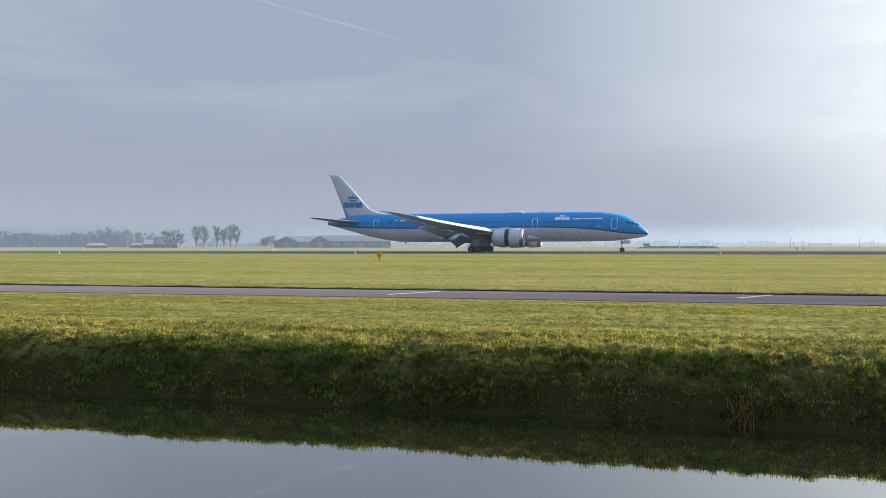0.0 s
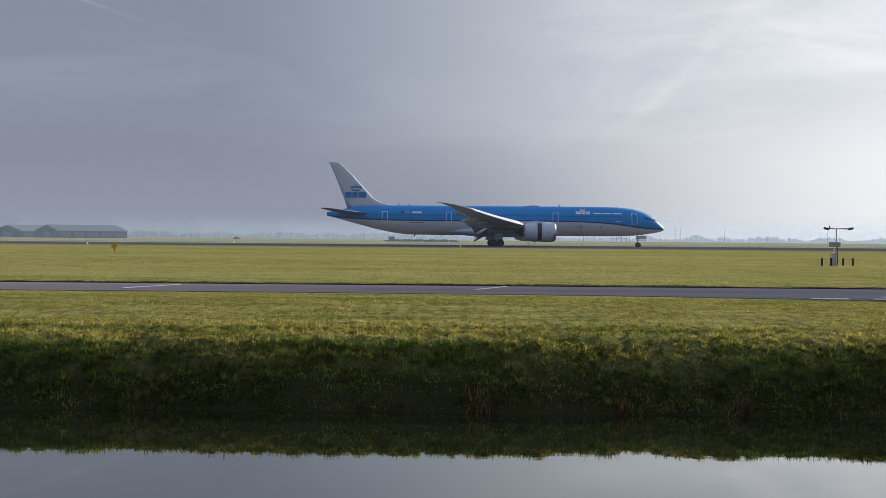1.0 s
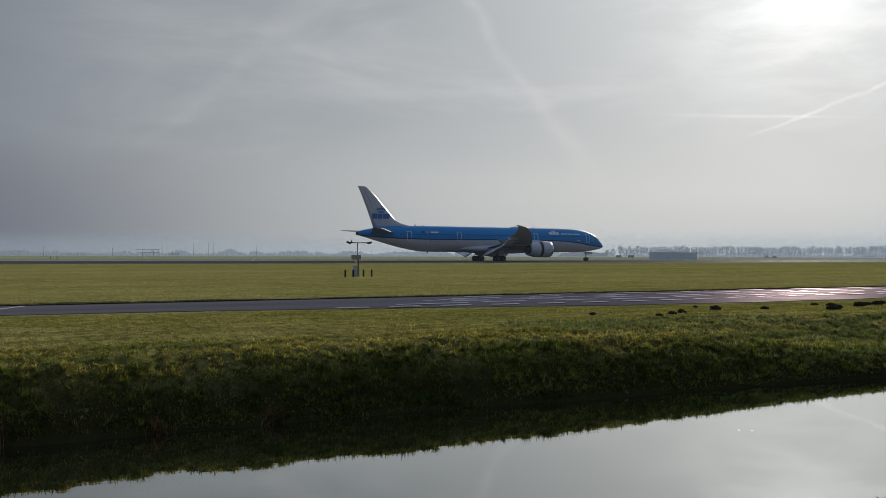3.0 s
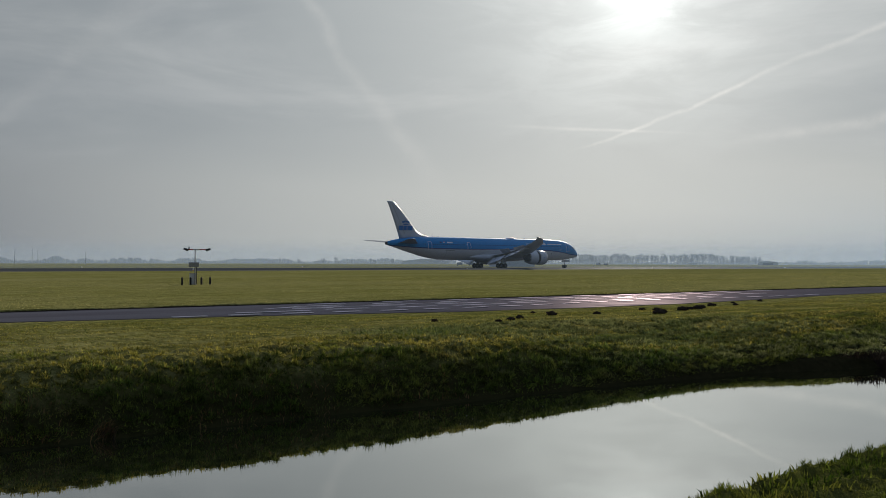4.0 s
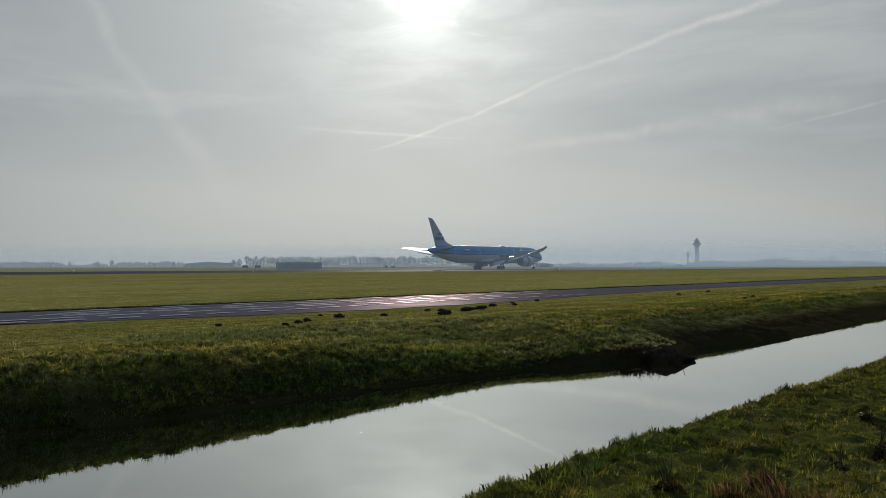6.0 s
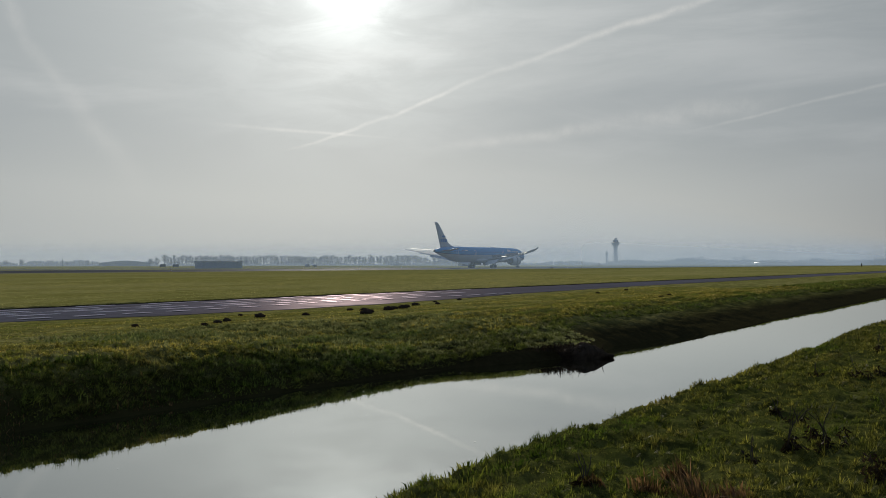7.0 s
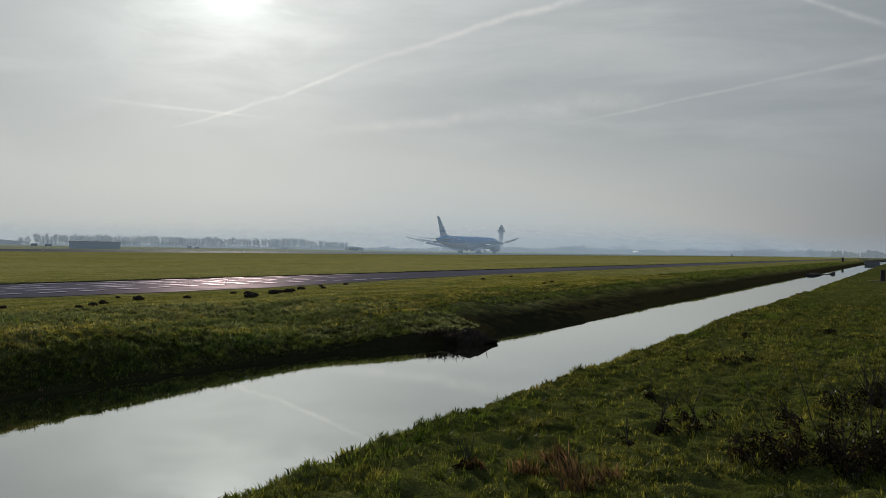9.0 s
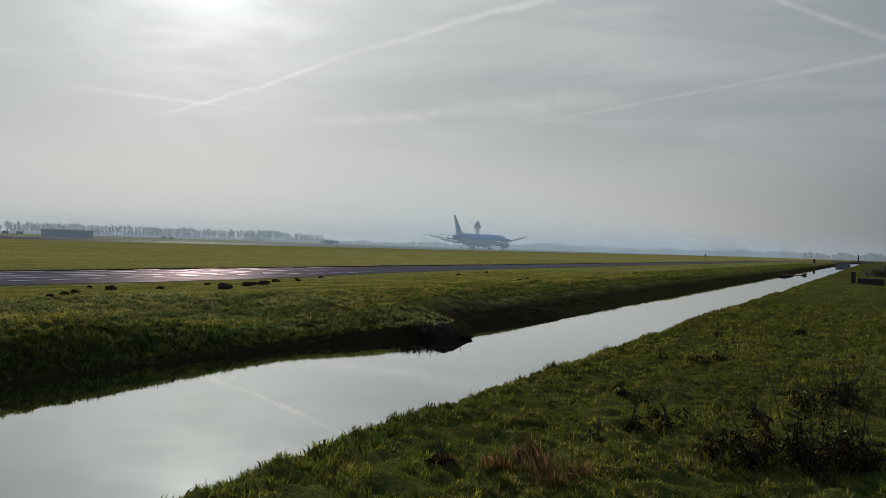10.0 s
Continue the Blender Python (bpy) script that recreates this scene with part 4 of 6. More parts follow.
def wheel(parent, x, y, r):
    prof = [(-0.20, r * 0.55), (-0.22, r * 0.8), (-0.19, r * 0.94), (-0.1, r), (0.1, r), (0.19, r * 0.94), (0.22, r * 0.8), (0.20, r * 0.55)]
    bm = bmesh.new()
    n = 24
    loft([[(r2 * math.cos(2 * math.pi * k / n), q, r2 * math.sin(2 * math.pi * k / n)) for k in range(n)] for q, r2 in prof], False, bm)
    tyre = part("wheel", bm, RUBBER, parent, "black tyre on a grey rim", True)
    tyre.matrix_basis = pose(x, y, r + 0.0)
    rim = bmesh.new()
    loft([[(r2 * math.cos(2 * math.pi * k / 16), q, r2 * math.sin(2 * math.pi * k / 16)) for k in range(16)] for q, r2 in [(-0.16, r * 0.3), (-0.2, r * 0.56), (0.2, r * 0.56), (0.16, r * 0.3)]], True, rim)
    part("rim", rim, RIM, tyre)


jet = airliner()


# ---- road markings ----
def road_marks():
    road_ob = bpy.data.objects["road"]
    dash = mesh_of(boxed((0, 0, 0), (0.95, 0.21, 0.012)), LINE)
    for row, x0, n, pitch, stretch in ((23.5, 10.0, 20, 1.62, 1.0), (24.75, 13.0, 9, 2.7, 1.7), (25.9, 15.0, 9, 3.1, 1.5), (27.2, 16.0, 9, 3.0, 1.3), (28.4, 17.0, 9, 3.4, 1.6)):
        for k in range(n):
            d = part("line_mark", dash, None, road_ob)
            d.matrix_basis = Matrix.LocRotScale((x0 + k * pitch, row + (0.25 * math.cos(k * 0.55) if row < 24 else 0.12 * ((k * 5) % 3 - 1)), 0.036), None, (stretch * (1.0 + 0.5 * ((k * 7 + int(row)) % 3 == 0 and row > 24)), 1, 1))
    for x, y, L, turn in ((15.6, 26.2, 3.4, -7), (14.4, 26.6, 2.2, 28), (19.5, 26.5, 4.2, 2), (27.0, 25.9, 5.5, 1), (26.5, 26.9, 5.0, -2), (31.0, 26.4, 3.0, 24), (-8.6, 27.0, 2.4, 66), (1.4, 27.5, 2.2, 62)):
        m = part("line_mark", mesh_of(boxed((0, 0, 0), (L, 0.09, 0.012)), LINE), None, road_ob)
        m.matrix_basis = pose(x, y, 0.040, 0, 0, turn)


road_marks()


# ---- raised sod along the far road edge, its shaded face painted dark ----
def sod_edge():
    xs = np.concatenate([[-400.0, -120], np.arange(-60, 130, 0.3), [200, 400, 900]])
    h = 0.01 + 0.045 * rough_noise(xs * 0.9, xs * 0, 51)
    d = 0.10 + 0.16 * rough_noise(xs * 1.3, xs * 0, 52)
    v, f = [], []
    for k, x in enumerate(xs):
        v += [(x, ROAD_Y[1] - 0.10 * d[k] / 0.2, -0.04), (x, ROAD_Y[1] + 0.02, h[k] * 0.9), (x, ROAD_Y[1] + 0.16, h[k]), (x, ROAD_Y[1] + 0.16 + d[k], 0.02)]
        if k:
            o = 4 * k
            f += [(o - 4 + j, o + j, o + j + 1, o - 3 + j) for j in range(3)]
    tagged(new("verge_edge", raw_mesh("verge_edge", v, f, EARTH)), "raised sod along the road edge, its shaded face coloured dark", "verge", kind="structure")


sod_edge()


# ---- sheets added as ground haze in front of and behind the runway ----
def haze(name, points, top, mat):
    bm = bmesh.new()
    lo = [bm.verts.new((x, y, -0.2)) for x, y in points]
    hi = [bm.verts.new((x, y, top)) for x, y in points]
    for k in range(len(points) - 1):
        bm.faces.new((lo[k], lo[k + 1], hi[k + 1], hi[k]))
    return one(name, bm, mat, "thin pale ground haze hanging over the fields", "haze", kind="structure")


def arc(r, a0, a1):
    return [(r * math.sin(radians(a)), r * math.cos(radians(a))) for a in range(a0, a1, 5)]


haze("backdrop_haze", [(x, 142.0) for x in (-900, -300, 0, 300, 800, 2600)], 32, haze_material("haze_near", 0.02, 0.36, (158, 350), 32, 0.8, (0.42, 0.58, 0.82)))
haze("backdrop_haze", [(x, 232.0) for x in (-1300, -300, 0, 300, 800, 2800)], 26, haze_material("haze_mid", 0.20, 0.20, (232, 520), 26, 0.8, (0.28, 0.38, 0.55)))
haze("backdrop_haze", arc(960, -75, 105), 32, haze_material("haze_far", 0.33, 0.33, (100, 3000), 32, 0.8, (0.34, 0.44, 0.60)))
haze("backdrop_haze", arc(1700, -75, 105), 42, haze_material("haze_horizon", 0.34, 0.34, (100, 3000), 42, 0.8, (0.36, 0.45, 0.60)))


def bearing(az, dist, z=0.0):
    return Vector((dist * math.sin(radians(az)), dist * math.cos(radians(az)), z))


# ---- weather mast on the field ----
def weather_mast():
    m = thing("weather_mast", "slim weather mast with red and white crossbar on the grass", "weather mast", pose(24.2, 56.7, -0.02))
    part("pole", tube(bmesh.new(), (0, 0, 0), (0.0, 0, 2.34), 0.035, 0.03, 10), GALV, m)
    arm = part("crossbar", tube(bmesh.new(), (-0.45, 0, 2.36), (0.75, 0, 2.36), 0.035, 0.035, 10), RED, m, "red and white crossbar")
    part("band", tube(bmesh.new(), (-0.15, 0, 2.36), (0.30, 0, 2.36), 0.038, 0.038, 10), CABINET, arm)
    for x0, x1, z0 in ((-0.78, -0.45, 2.44), (0.72, 1.05, 2.42)):
        part("sensor_head", boxed(((x0 + x1) / 2, 0, 2.36), (x1 - x0, 0.13, 0.13), pose(0, 0, 0, 0, 16 if x0 < 0 else -14), 0.03), BLACK, arm, "dark sensor head")
    part("sensor_head", tube(bmesh.new(), (-0.42, 0, 2.38), (-0.42, 0, 2.55), 0.05, 0.03, 8), BLACK, arm)
    part("instrument_box", boxed((-0.12, -0.08, 1.38), (0.62, 0.24, 0.30), None, 0.02), GALV, m, "grey instrument box on the pole")
    part("cable_duct", tube(bmesh.new(), (0.08, -0.05, 0.1), (0.06, -0.05, 1.25), 0.025, 0.025, 8), DARKMETAL, m)
    part("foot_plate", boxed((0, 0, 0.02), (0.5, 0.4, 0.06), None, 0.01), CONC, m)
    c = thing("equipment_cabinet", "white metal equipment cabinet on the grass by the mast", "cabinet", pose(24.2, 57.0, -0.02))
    part("body", boxed((0, 0, 0.40), (0.38, 0.32, 0.74), None, 0.02), CABINET, c)
    part("door", boxed((0, -0.168, 0.40), (0.32, 0.015, 0.66), None, 0.006), CABINET, c)
    part("lid", boxed((0, 0, 0.795), (0.43, 0.37, 0.05), None, 0.015), GALV, c)
    part("plinth", boxed((0, 0, 0.02), (0.42, 0.36, 0.08)), CONC, c)
    post = bmesh.new()
    tube(post, (0, 0, 0), (0, 0, 0.52), 0.065, 0.065, 12)
    tube(post, (0, 0, 0.52), (0, 0, 0.57), 0.065, 0.03, 12)
    first = one("marker_post", post, BLACK, "short black marker post on the grass", "post", "posts round the mast")
    first.matrix_basis = pose(23.25, 56.5, -0.02)
    for x, y in ((23.86, 56.6), (24.56, 56.5), (25.2, 56.6)):
        copy_thing(first, pose(x, y, -0.02, 0, 0, 30))


weather_mast()


def field_sign():
    s = thing("field_sign", "small weathered yellow sign on a leaning stake", "sign", pose(-30.6, 84.8, 0.05))
    part("stake", tube(bmesh.new(), (0.05, 0, 0), (-0.05, 0, 0.62), 0.04, 0.035, 8), WOOD, s)
    part("board", prism([(-0.28, 0.36), (-0.05, 0.30), (0.05, 0.42), (0.33, 0.44), (0.34, 0.78), (0.0, 0.80), (-0.30, 0.74)], 0.05), YELLOW, s, "bent yellow board")


field_sign()


def runway_light():
    l = thing("runway_light", "small white elevated light at the runway edge", "runway light", pose(2.5, 147.2, 0.06), "runway edge lights")
    part("base", tube(bmesh.new(), (0, 0, 0), (0, 0, 0.18), 0.09, 0.06, 10), YELLOW, l)
    bm = bmesh.new()
    for z0, r0, z1, r1 in ((0.18, 0.10, 0.26, 0.13), (0.26, 0.13, 0.36, 0.11), (0.36, 0.11, 0.42, 0.03)):
        tube(bm, (0, 0, z0), (0, 0, z1), r0, r1, 10)
    part("lens", bm, LOGO_WHITE, l, "round white lens")
    return l


rl = runway_light()
for k in range(-5, 14):
    if k:
        copy_thing(rl, pose(2.5 + 60 * k, 147.2, 0.06))
    copy_thing(rl, pose(8 + 60 * k, 226.0, 0.06))


# ---- far buildings ----
def barn(az0, az1, azr, dist, eave, ridge, label, depth=30):
    """A long shed: gable end from az0 to az1, long side on to azr."""
    a, b, c = bearing(az0, dist + 12), bearing(az1, dist), bearing(azr, dist + 4)
    m = thing("barn", label, "barn")
    along = (c - b)
    across = (a - b)
    bm = bmesh.new()
    ring = lambda o: [o, o + Vector((0, 0, eave)), o + across * 0.5 + Vector((0, 0, ridge)), o + across + Vector((0, 0, eave)), o + across]
    loft([ring(b), ring(c)], True, bm)
    wall = part("wall", bm, BARNWALL, m, "dark ribbed cladding")
    bm = bmesh.new()
    for s in (0, 1):
        o = b + across * (-0.02 if s == 0 else 1.02) + Vector((0, 0, eave - 0.2))
        r = b + across * 0.5 + Vector((0, 0, ridge + 0.15))
        ext = along * 0.01
        vs = [bm.verts.new(p) for p in (o - ext, o + along + ext, r + along + ext, r - ext)]
        bm.faces.new(vs)
    r = bmesh.ops.extrude_face_region(bm, geom=list(bm.faces))
    bmesh.ops.translate(bm, vec=(0, 0, 0.25), verts=[v for v in r["geom"] if isinstance(v, bmesh.types.BMVert)])
    part("roof", bm, BARNROOF, m, "pale grey sheet roof")
    u = along.normalized()
    n = max(3, int(along.length / 9))
    ang = math.degrees(math.atan2(u.y, u.x))
    for k in range(n):
        p = b + along * ((k + 0.5) / n) + Vector((0, 0, eave * 0.45))
        part("panel", boxed(p, (along.length / n * 0.82, 0.3, eave * 0.72), pose(0, 0, 0, 0, 0, ang)), CLAD, wall)
    p = b + across * 0.5
    ang2 = math.degrees(math.atan2(across.y, across.x))
    part("door", boxed(p + Vector((0, 0, eave * 0.42)), (across.length * 0.3, 0.4, eave * 0.8), pose(0, 0, 0, 0, 0, ang2)), CLAD, m)
    return m


barn(-24.1, -22.9, -19.15, 700, 5.0, 9.0, "long dark barn with a pale sheet roof across the fields")
barn(-26.3, -24.8, -22.6, 735, 4.5, 8.8, "dark barn partly behind bare trees", 20)


def farmhouse(az, dist, w, h, label, hip=0.55):
    p = bearing(az, dist)
    m = thing("farmhouse", label, "house", pose(p.x, p.y, 0, 0, 0, -az + 8))
    body = part("wall", boxed((0, 0, h * 0.25), (w, w * 0.6, h * 0.5)), BRICK, m)
    rings = [[(-w / 2 - 0.3, -w * 0.33, h * 0.48), (w / 2 + 0.3, -w * 0.33, h * 0.48), (w / 2 + 0.3, w * 0.33, h * 0.48), (-w / 2 - 0.3, w * 0.33, h * 0.48)],
             [(-w * hip / 2, -0.2, h), (w * hip / 2, -0.2, h), (w * hip / 2, 0.2, h), (-w * hip / 2, 0.2, h)]]
    roof = part("roof", loft(rings), BARNROOF, m, "steep dark roof")
    part("chimney", boxed((w * 0.2, 0, h + 0.3), (0.8, 0.8, 1.4)), BRICK, roof)
    for k in (-0.3, 0, 0.3):
        part("window", boxed((k * w, -w * 0.3 - 0.03, h * 0.27), (1.1, 0.12, 1.3)), PANE, body)


farmhouse(-33.6, 760, 13, 6.4, "farmhouse with a steep roof among bare trees")
farmhouse(-32.6, 770, 14, 5.6, "low farm building beside the house")
farmhouse(-34.4, 750, 9, 4.2, "small outbuilding of the farm")
farmhouse(-36.6, 780, 16, 4.2, "low dark farm shed among hedges")


def mound():
    bm = bmesh.new()
    rings = []
    for k in range(21):
        u = k / 20
        x = -31 + 39 * u
        h = 1.3 * min(1, u / 0.10, (1 - u) / 0.08) * (0.9 + 0.12 * math.sin(k * 2.1)) + 0.02
        rings.append([(x, 447 - 5, 0), (x, 447 - 2.6, h * 0.9), (x, 447, h), (x, 447 + 4, h * 0.9), (x, 447 + 8, 0)])
    one("earth_mound", loft(rings), MOUND, "low grassy earth mound beyond the runway", "mound", smooth=True)
    b = thing("field_bunker", "small grey concrete hut on the earth mound", "hut", pose(-26.0, 449, 1.1))
    part("wall", boxed((-1.3, 0, 0.55), (0.6, 2.4, 1.1)), CONC, b)
    part("wall", boxed((1.3, 0, 0.55), (0.6, 2.4, 1.1)), CONC, b)
    part("wall", boxed((0, 0.9, 0.55), (2.0, 0.4, 1.1)), CONC, b)
    part("roof", boxed((0, 0, 1.25), (3.6, 2.8, 0.3), None, 0.05), CONC, b)


mound()


def steel_rack():
    """Open steel gantry of an antenna field."""
    o = bearing(10.6, 640)
    m = thing("antenna_gantry", "open steel gantry with rows of uprights far across the field", "gantry", pose(o.x, o.y, 0, 0, 0, -10))
    for x in (-7, -3.5, 0, 3.5, 7):
        for y in (-2, 2):
            part("post", tube(bmesh.new(), (x, y, 0), (x, y, 5.2), 0.14, 0.12, 6), GALV, m)
    for z in (3.0, 5.1):
        for y in (-2, 2):
            part("rail", tube(bmesh.new(), (-7.2, y, z), (7.2, y, z), 0.12, 0.12, 6), GALV, m)
    for x in (-7, 0, 7):
        part("rail", tube(bmesh.new(), (x, -2, 5.1), (x, 2, 5.1), 0.1, 0.1, 6), GALV, m)
    o = bearing(12.1, 655)
    m = thing("antenna_gantry", "low steel gantry with stacked frames far across the field", "gantry", pose(o.x, o.y, 0, 0, 0, -12))
    for x in (-3, -1, 1, 3):
        part("post", tube(bmesh.new(), (x, 0, 0), (x, 0, 3.4 - 0.3 * abs(x)), 0.14, 0.12, 6), GALV, m)
    for z in (1.6, 2.6):
        part("rail", tube(bmesh.new(), (-3.2, 0, z), (3.2, 0, z), 0.14, 0.14, 6), GALV, m)
    o = bearing(6.5, 560)
    m = thing("antenna_gantry", "row of thin aerial posts on the far grass", "gantry", pose(o.x, o.y, 0, 0, 0, -6))
    for k, (x, h) in enumerate([(-14, 4.0), (-6, 2.2), (-3, 2.8), (0, 2.4), (2, 3.1), (4, 2.5), (6, 2.8), (9, 2.0)]):
        part("post", tube(bmesh.new(), (x, 0, 0), (x, 0, h), 0.10, 0.08, 6), GALV, m)
    part("rail", tube(bmesh.new(), (-6, 0, 1.8), (6, 0, 1.8), 0.08, 0.08, 6), GALV, m)


steel_rack()


def far_pole(az, dist, h, head=False):
    p = bearing(az, dist)
    m = thing("lamp_pole", "thin tall pole on the far side of the airfield", "pole", pose(p.x, p.y, 0, 0, 0, -az), "far poles")
    part("pole", tube(bmesh.new(), (0, 0, 0), (0, 0, h), 0.16, 0.09, 8), GALV, m)
    part("lamp_head", boxed((0.2, 0, h), (0.9 if head else 0.35, 0.3, 0.2), None, 0.03), DARKMETAL, m)


for az, dist, h in ((11.4, 640, 9.8), (13.2, 640, 9.4), (14.1, 640, 9.5), (14.4, 650, 9.3), (16.95, 650, 8.4), (19.4, 800, 9.6), (22.65, 820, 9.0), (28.3, 900, 8.8),
                    (33.75, 950, 8.0), (-1.4, 430, 4.2), (0.2, 430, 3.6), (4.9, 430, 4.6), (8.6, 430, 4.4), (2.5, 470, 4.2), (24, 850, 7), (66.9, 1500, 18), (67.7, 1500, 15)):
    far_pole(az, dist, h)
for az, dist, h in ((71.0, 1500, 24), (73.4, 1500, 27), (75.4, 1500, 30), (76.3, 1500, 30), (80.5, 1600, 24), (82.5, 1600, 28)):
    far_pole(az, dist, h, True)
for az in (5.25, 5.60):
    p = bearing(az, 300)
    o = one("marker_post", tube(tube(bmesh.new(), (0, 0, 0), (0, 0, 0.9), 0.16, 0.14, 10), (0, 0, 0.9), (0, 0, 1.15), 0.10, 0.06, 10), BLACK, "stout dark marker post beyond the runway", "post")
    o.matrix_basis = pose(p.x, p.y, 0.08)


def steel_hut():
    a, b = bearing(41.35, 362), bearing(43.75, 376)
    d = b - a
    w = d.length
    m = thing("airfield_shed", "long flat-roofed grey steel shed beyond the runway", "shed", pose((a.x + b.x) / 2, (a.y + b.y) / 2, 0, 0, 0, math.degrees(math.atan2(d.y, d.x))))
    wall = part("wall", boxed((0, 0, 1.35), (w, 4.0, 2.7)), SHEDSTEEL, m, "ribbed grey steel wall")
    for k in range(int(w / 0.6)):
        part("rib", boxed((-w / 2 + 0.3 + 0.6 * k, -2.03, 1.35), (0.22, 0.06, 2.66)), SHEDSTEEL, wall)
    part("roof", boxed((0, 0, 2.78), (w + 0.3, 4.3, 0.16), None, 0.03), BARNROOF, m)
    for x, h in ((-2.4, 1.6), (-0.6, 0.4), (0.2, 0.5), (0.9, 0.35)):
        part("roof_vent", tube(bmesh.new(), (x, 0, 2.8), (x - (0.5 if h > 1 else 0), 0, 2.86 + h), 0.10, 0.09, 8), DARKMETAL, m)
    part("aerial", tube(bmesh.new(), (-3.3, 0, 4.1), (-2.5, 0, 4.55), 0.06, 0.06, 6), DARKMETAL, m)
    for az in (39.3, 40.05):
        p = bearing(az, 475)
        c = thing("equipment_box", "grey equipment box on short legs past the runway", "box", pose(p.x, p.y, 0, 0, 0, -az), "equipment boxes")
        part("body", boxed((0, 0, 1.2), (2.9, 1.6, 1.2), None, 0.05), CLAD, c)
        for x in (-1.2, 1.2):
            part("leg", boxed((x, 0, 0.35), (0.2, 1.2, 0.7)), DARKMETAL, c)


steel_hut()


def far_vehicle(az, dist, label, L=4.4, h=1.55, mat=None):
    p = bearing(az, dist)
    c = thing("parked_car", label, "car", pose(p.x, p.y, 0.08, 0, 0, 20))
    side = [(-L / 2, 0.3), (L / 2, 0.3), (L / 2, 0.75), (L * 0.30, 0.88), (L * 0.14, h - 0.1), (L * 0.05, h), (-L * 0.34, h), (-L * 0.47, 0.9), (-L / 2, 0.8)]
    part("body", prism(side, 1.7), mat or CLAD, c)
    part("window", prism([(L * 0.25, 0.92), (L * 0.12, h - 0.12), (-L * 0.32, h - 0.1), (-L * 0.42, 0.94)], 1.72), GLASSY, c)
    for x in (-L * 0.3, L * 0.3):
        for y in (-0.8, 0.8):
            part("wheel", tube(bmesh.new(), (x, y - 0.1, 0.32), (x, y + 0.1, 0.32), 0.32, 0.32, 12), RUBBER, c)


far_vehicle(-12.8, 620, "small dark car parked beyond the runway", mat=DARKMETAL)
far_vehicle(47.9, 640, "grey van parked on the taxiway", 4.8, 1.9, CABINET)
far_vehicle(48.35, 645, "grey car parked beside the van", 4.4, 1.4)
far_vehicle(66.0, 900, "dark service vehicle on the far apron", 9.0, 2.6)


def hangar(az0, az1, dist, h, label, mat=None):
    a, b = bearing(az0, dist), bearing(az1, dist)
    d = b - a
    w = d.length
    m = thing("hangar", label, "hangar", pose((a.x + b.x) / 2, (a.y + b.y) / 2, 0, 0, 0, math.degrees(math.atan2(d.y, d.x))))
    part("wall", prism([(-w / 2, 0), (w / 2, 0), (w / 2, h * 0.6), (-w / 2, h * 0.6)], 30), mat or CABINET, m)
    part("roof", prism([(-w / 2 - 0.5, h * 0.6), (w / 2 + 0.5, h * 0.6), (w * 0.22, h * 0.9), (0, h), (-w * 0.22, h * 0.9)], 31), BARNROOF if mat is CLAD else LOGO_WHITE, m)
    part("door", boxed((0, -15.1, h * 0.27), (w * 0.5, 0.3, h * 0.5)), CLAD, m)


hangar(57.25, 58.35, 900, 3.8, "white hangar with a low curved roof across the airfield", LOGO_WHITE)
hangar(35.8, 38.6, 1700, 9, "long grey hall in the haze", CLAD)
hangar(25.0, 27.4, 1800, 9, "low grey hall in the haze", CLAD)
hangar(66.4, 69.2, 2600, 14, "grey airport buildings below the tower", CLAD)
hangar(70.2, 71.4, 2600, 12, "grey airport building in the haze", CLAD)
hangar(53.0, 54.0, 1500, 4, "low pale shed in front of a row of trees")


def control_tower(az, dist, h, label, big):
    p = bearing(az, dist)
    m = thing("control_tower", label, "control tower", pose(p.x, p.y, 0))
    r = h * (0.075 if big else 0.06)
    bm = bmesh.new()
    prof = [(0, r * 1.0), (h * 0.35, r * 0.9), (h * 0.66, r * 0.95), (h * 0.72, r * 1.25)]
    loft([[(rr * math.cos(2 * math.pi * k / 16), rr * math.sin(2 * math.pi * k / 16), z) for k in range(16)] for z, rr in prof], True, bm)
    part("shaft", bm, CLAD, m, "grey concrete shaft")
    bm = bmesh.new()
    loft([[(rr * math.cos(2 * math.pi * k / 16), rr * math.sin(2 * math.pi * k / 16), z) for k in range(16)] for z, rr in [(h * 0.72, r * 1.5), (h * 0.80, r * 1.95), (h * 0.83, r * 1.95)]], True, bm)
    part("gallery", bm, CLAD, m)
    bm = bmesh.new()
    loft([[(rr * math.cos(2 * math.pi * k / 16), rr * math.sin(2 * math.pi * k / 16), z) for k in range(16)] for z, rr in [(h * 0.83, r * 1.1), (h * 0.90, r * 1.35), (h * 0.915, r * 1.0)]], True, bm)
    part("cab", bm, PANE, m, "glazed control room")
    bm = bmesh.new()
    bmesh.ops.create_uvsphere(bm, u_segments=14, v_segments=8, radius=r * 0.75, matrix=pose(0, 0, h * 0.95))
    part("radar_dome", bm, CABINET, m)
    if big:
        for k in range(3):
            part("strut", tube(bmesh.new(), (r * (3.5 - k), -r * k * 0.4, 0), (r * 1.1, 0, h * (0.40 + 0.12 * k)), 1.0, 0.8, 6), CONC, m)


control_tower(66.98, 2200, 64, "tall airport control tower fading into haze", True)
control_tower(66.45, 2200, 33, "smaller airport tower beside the tall one", False)


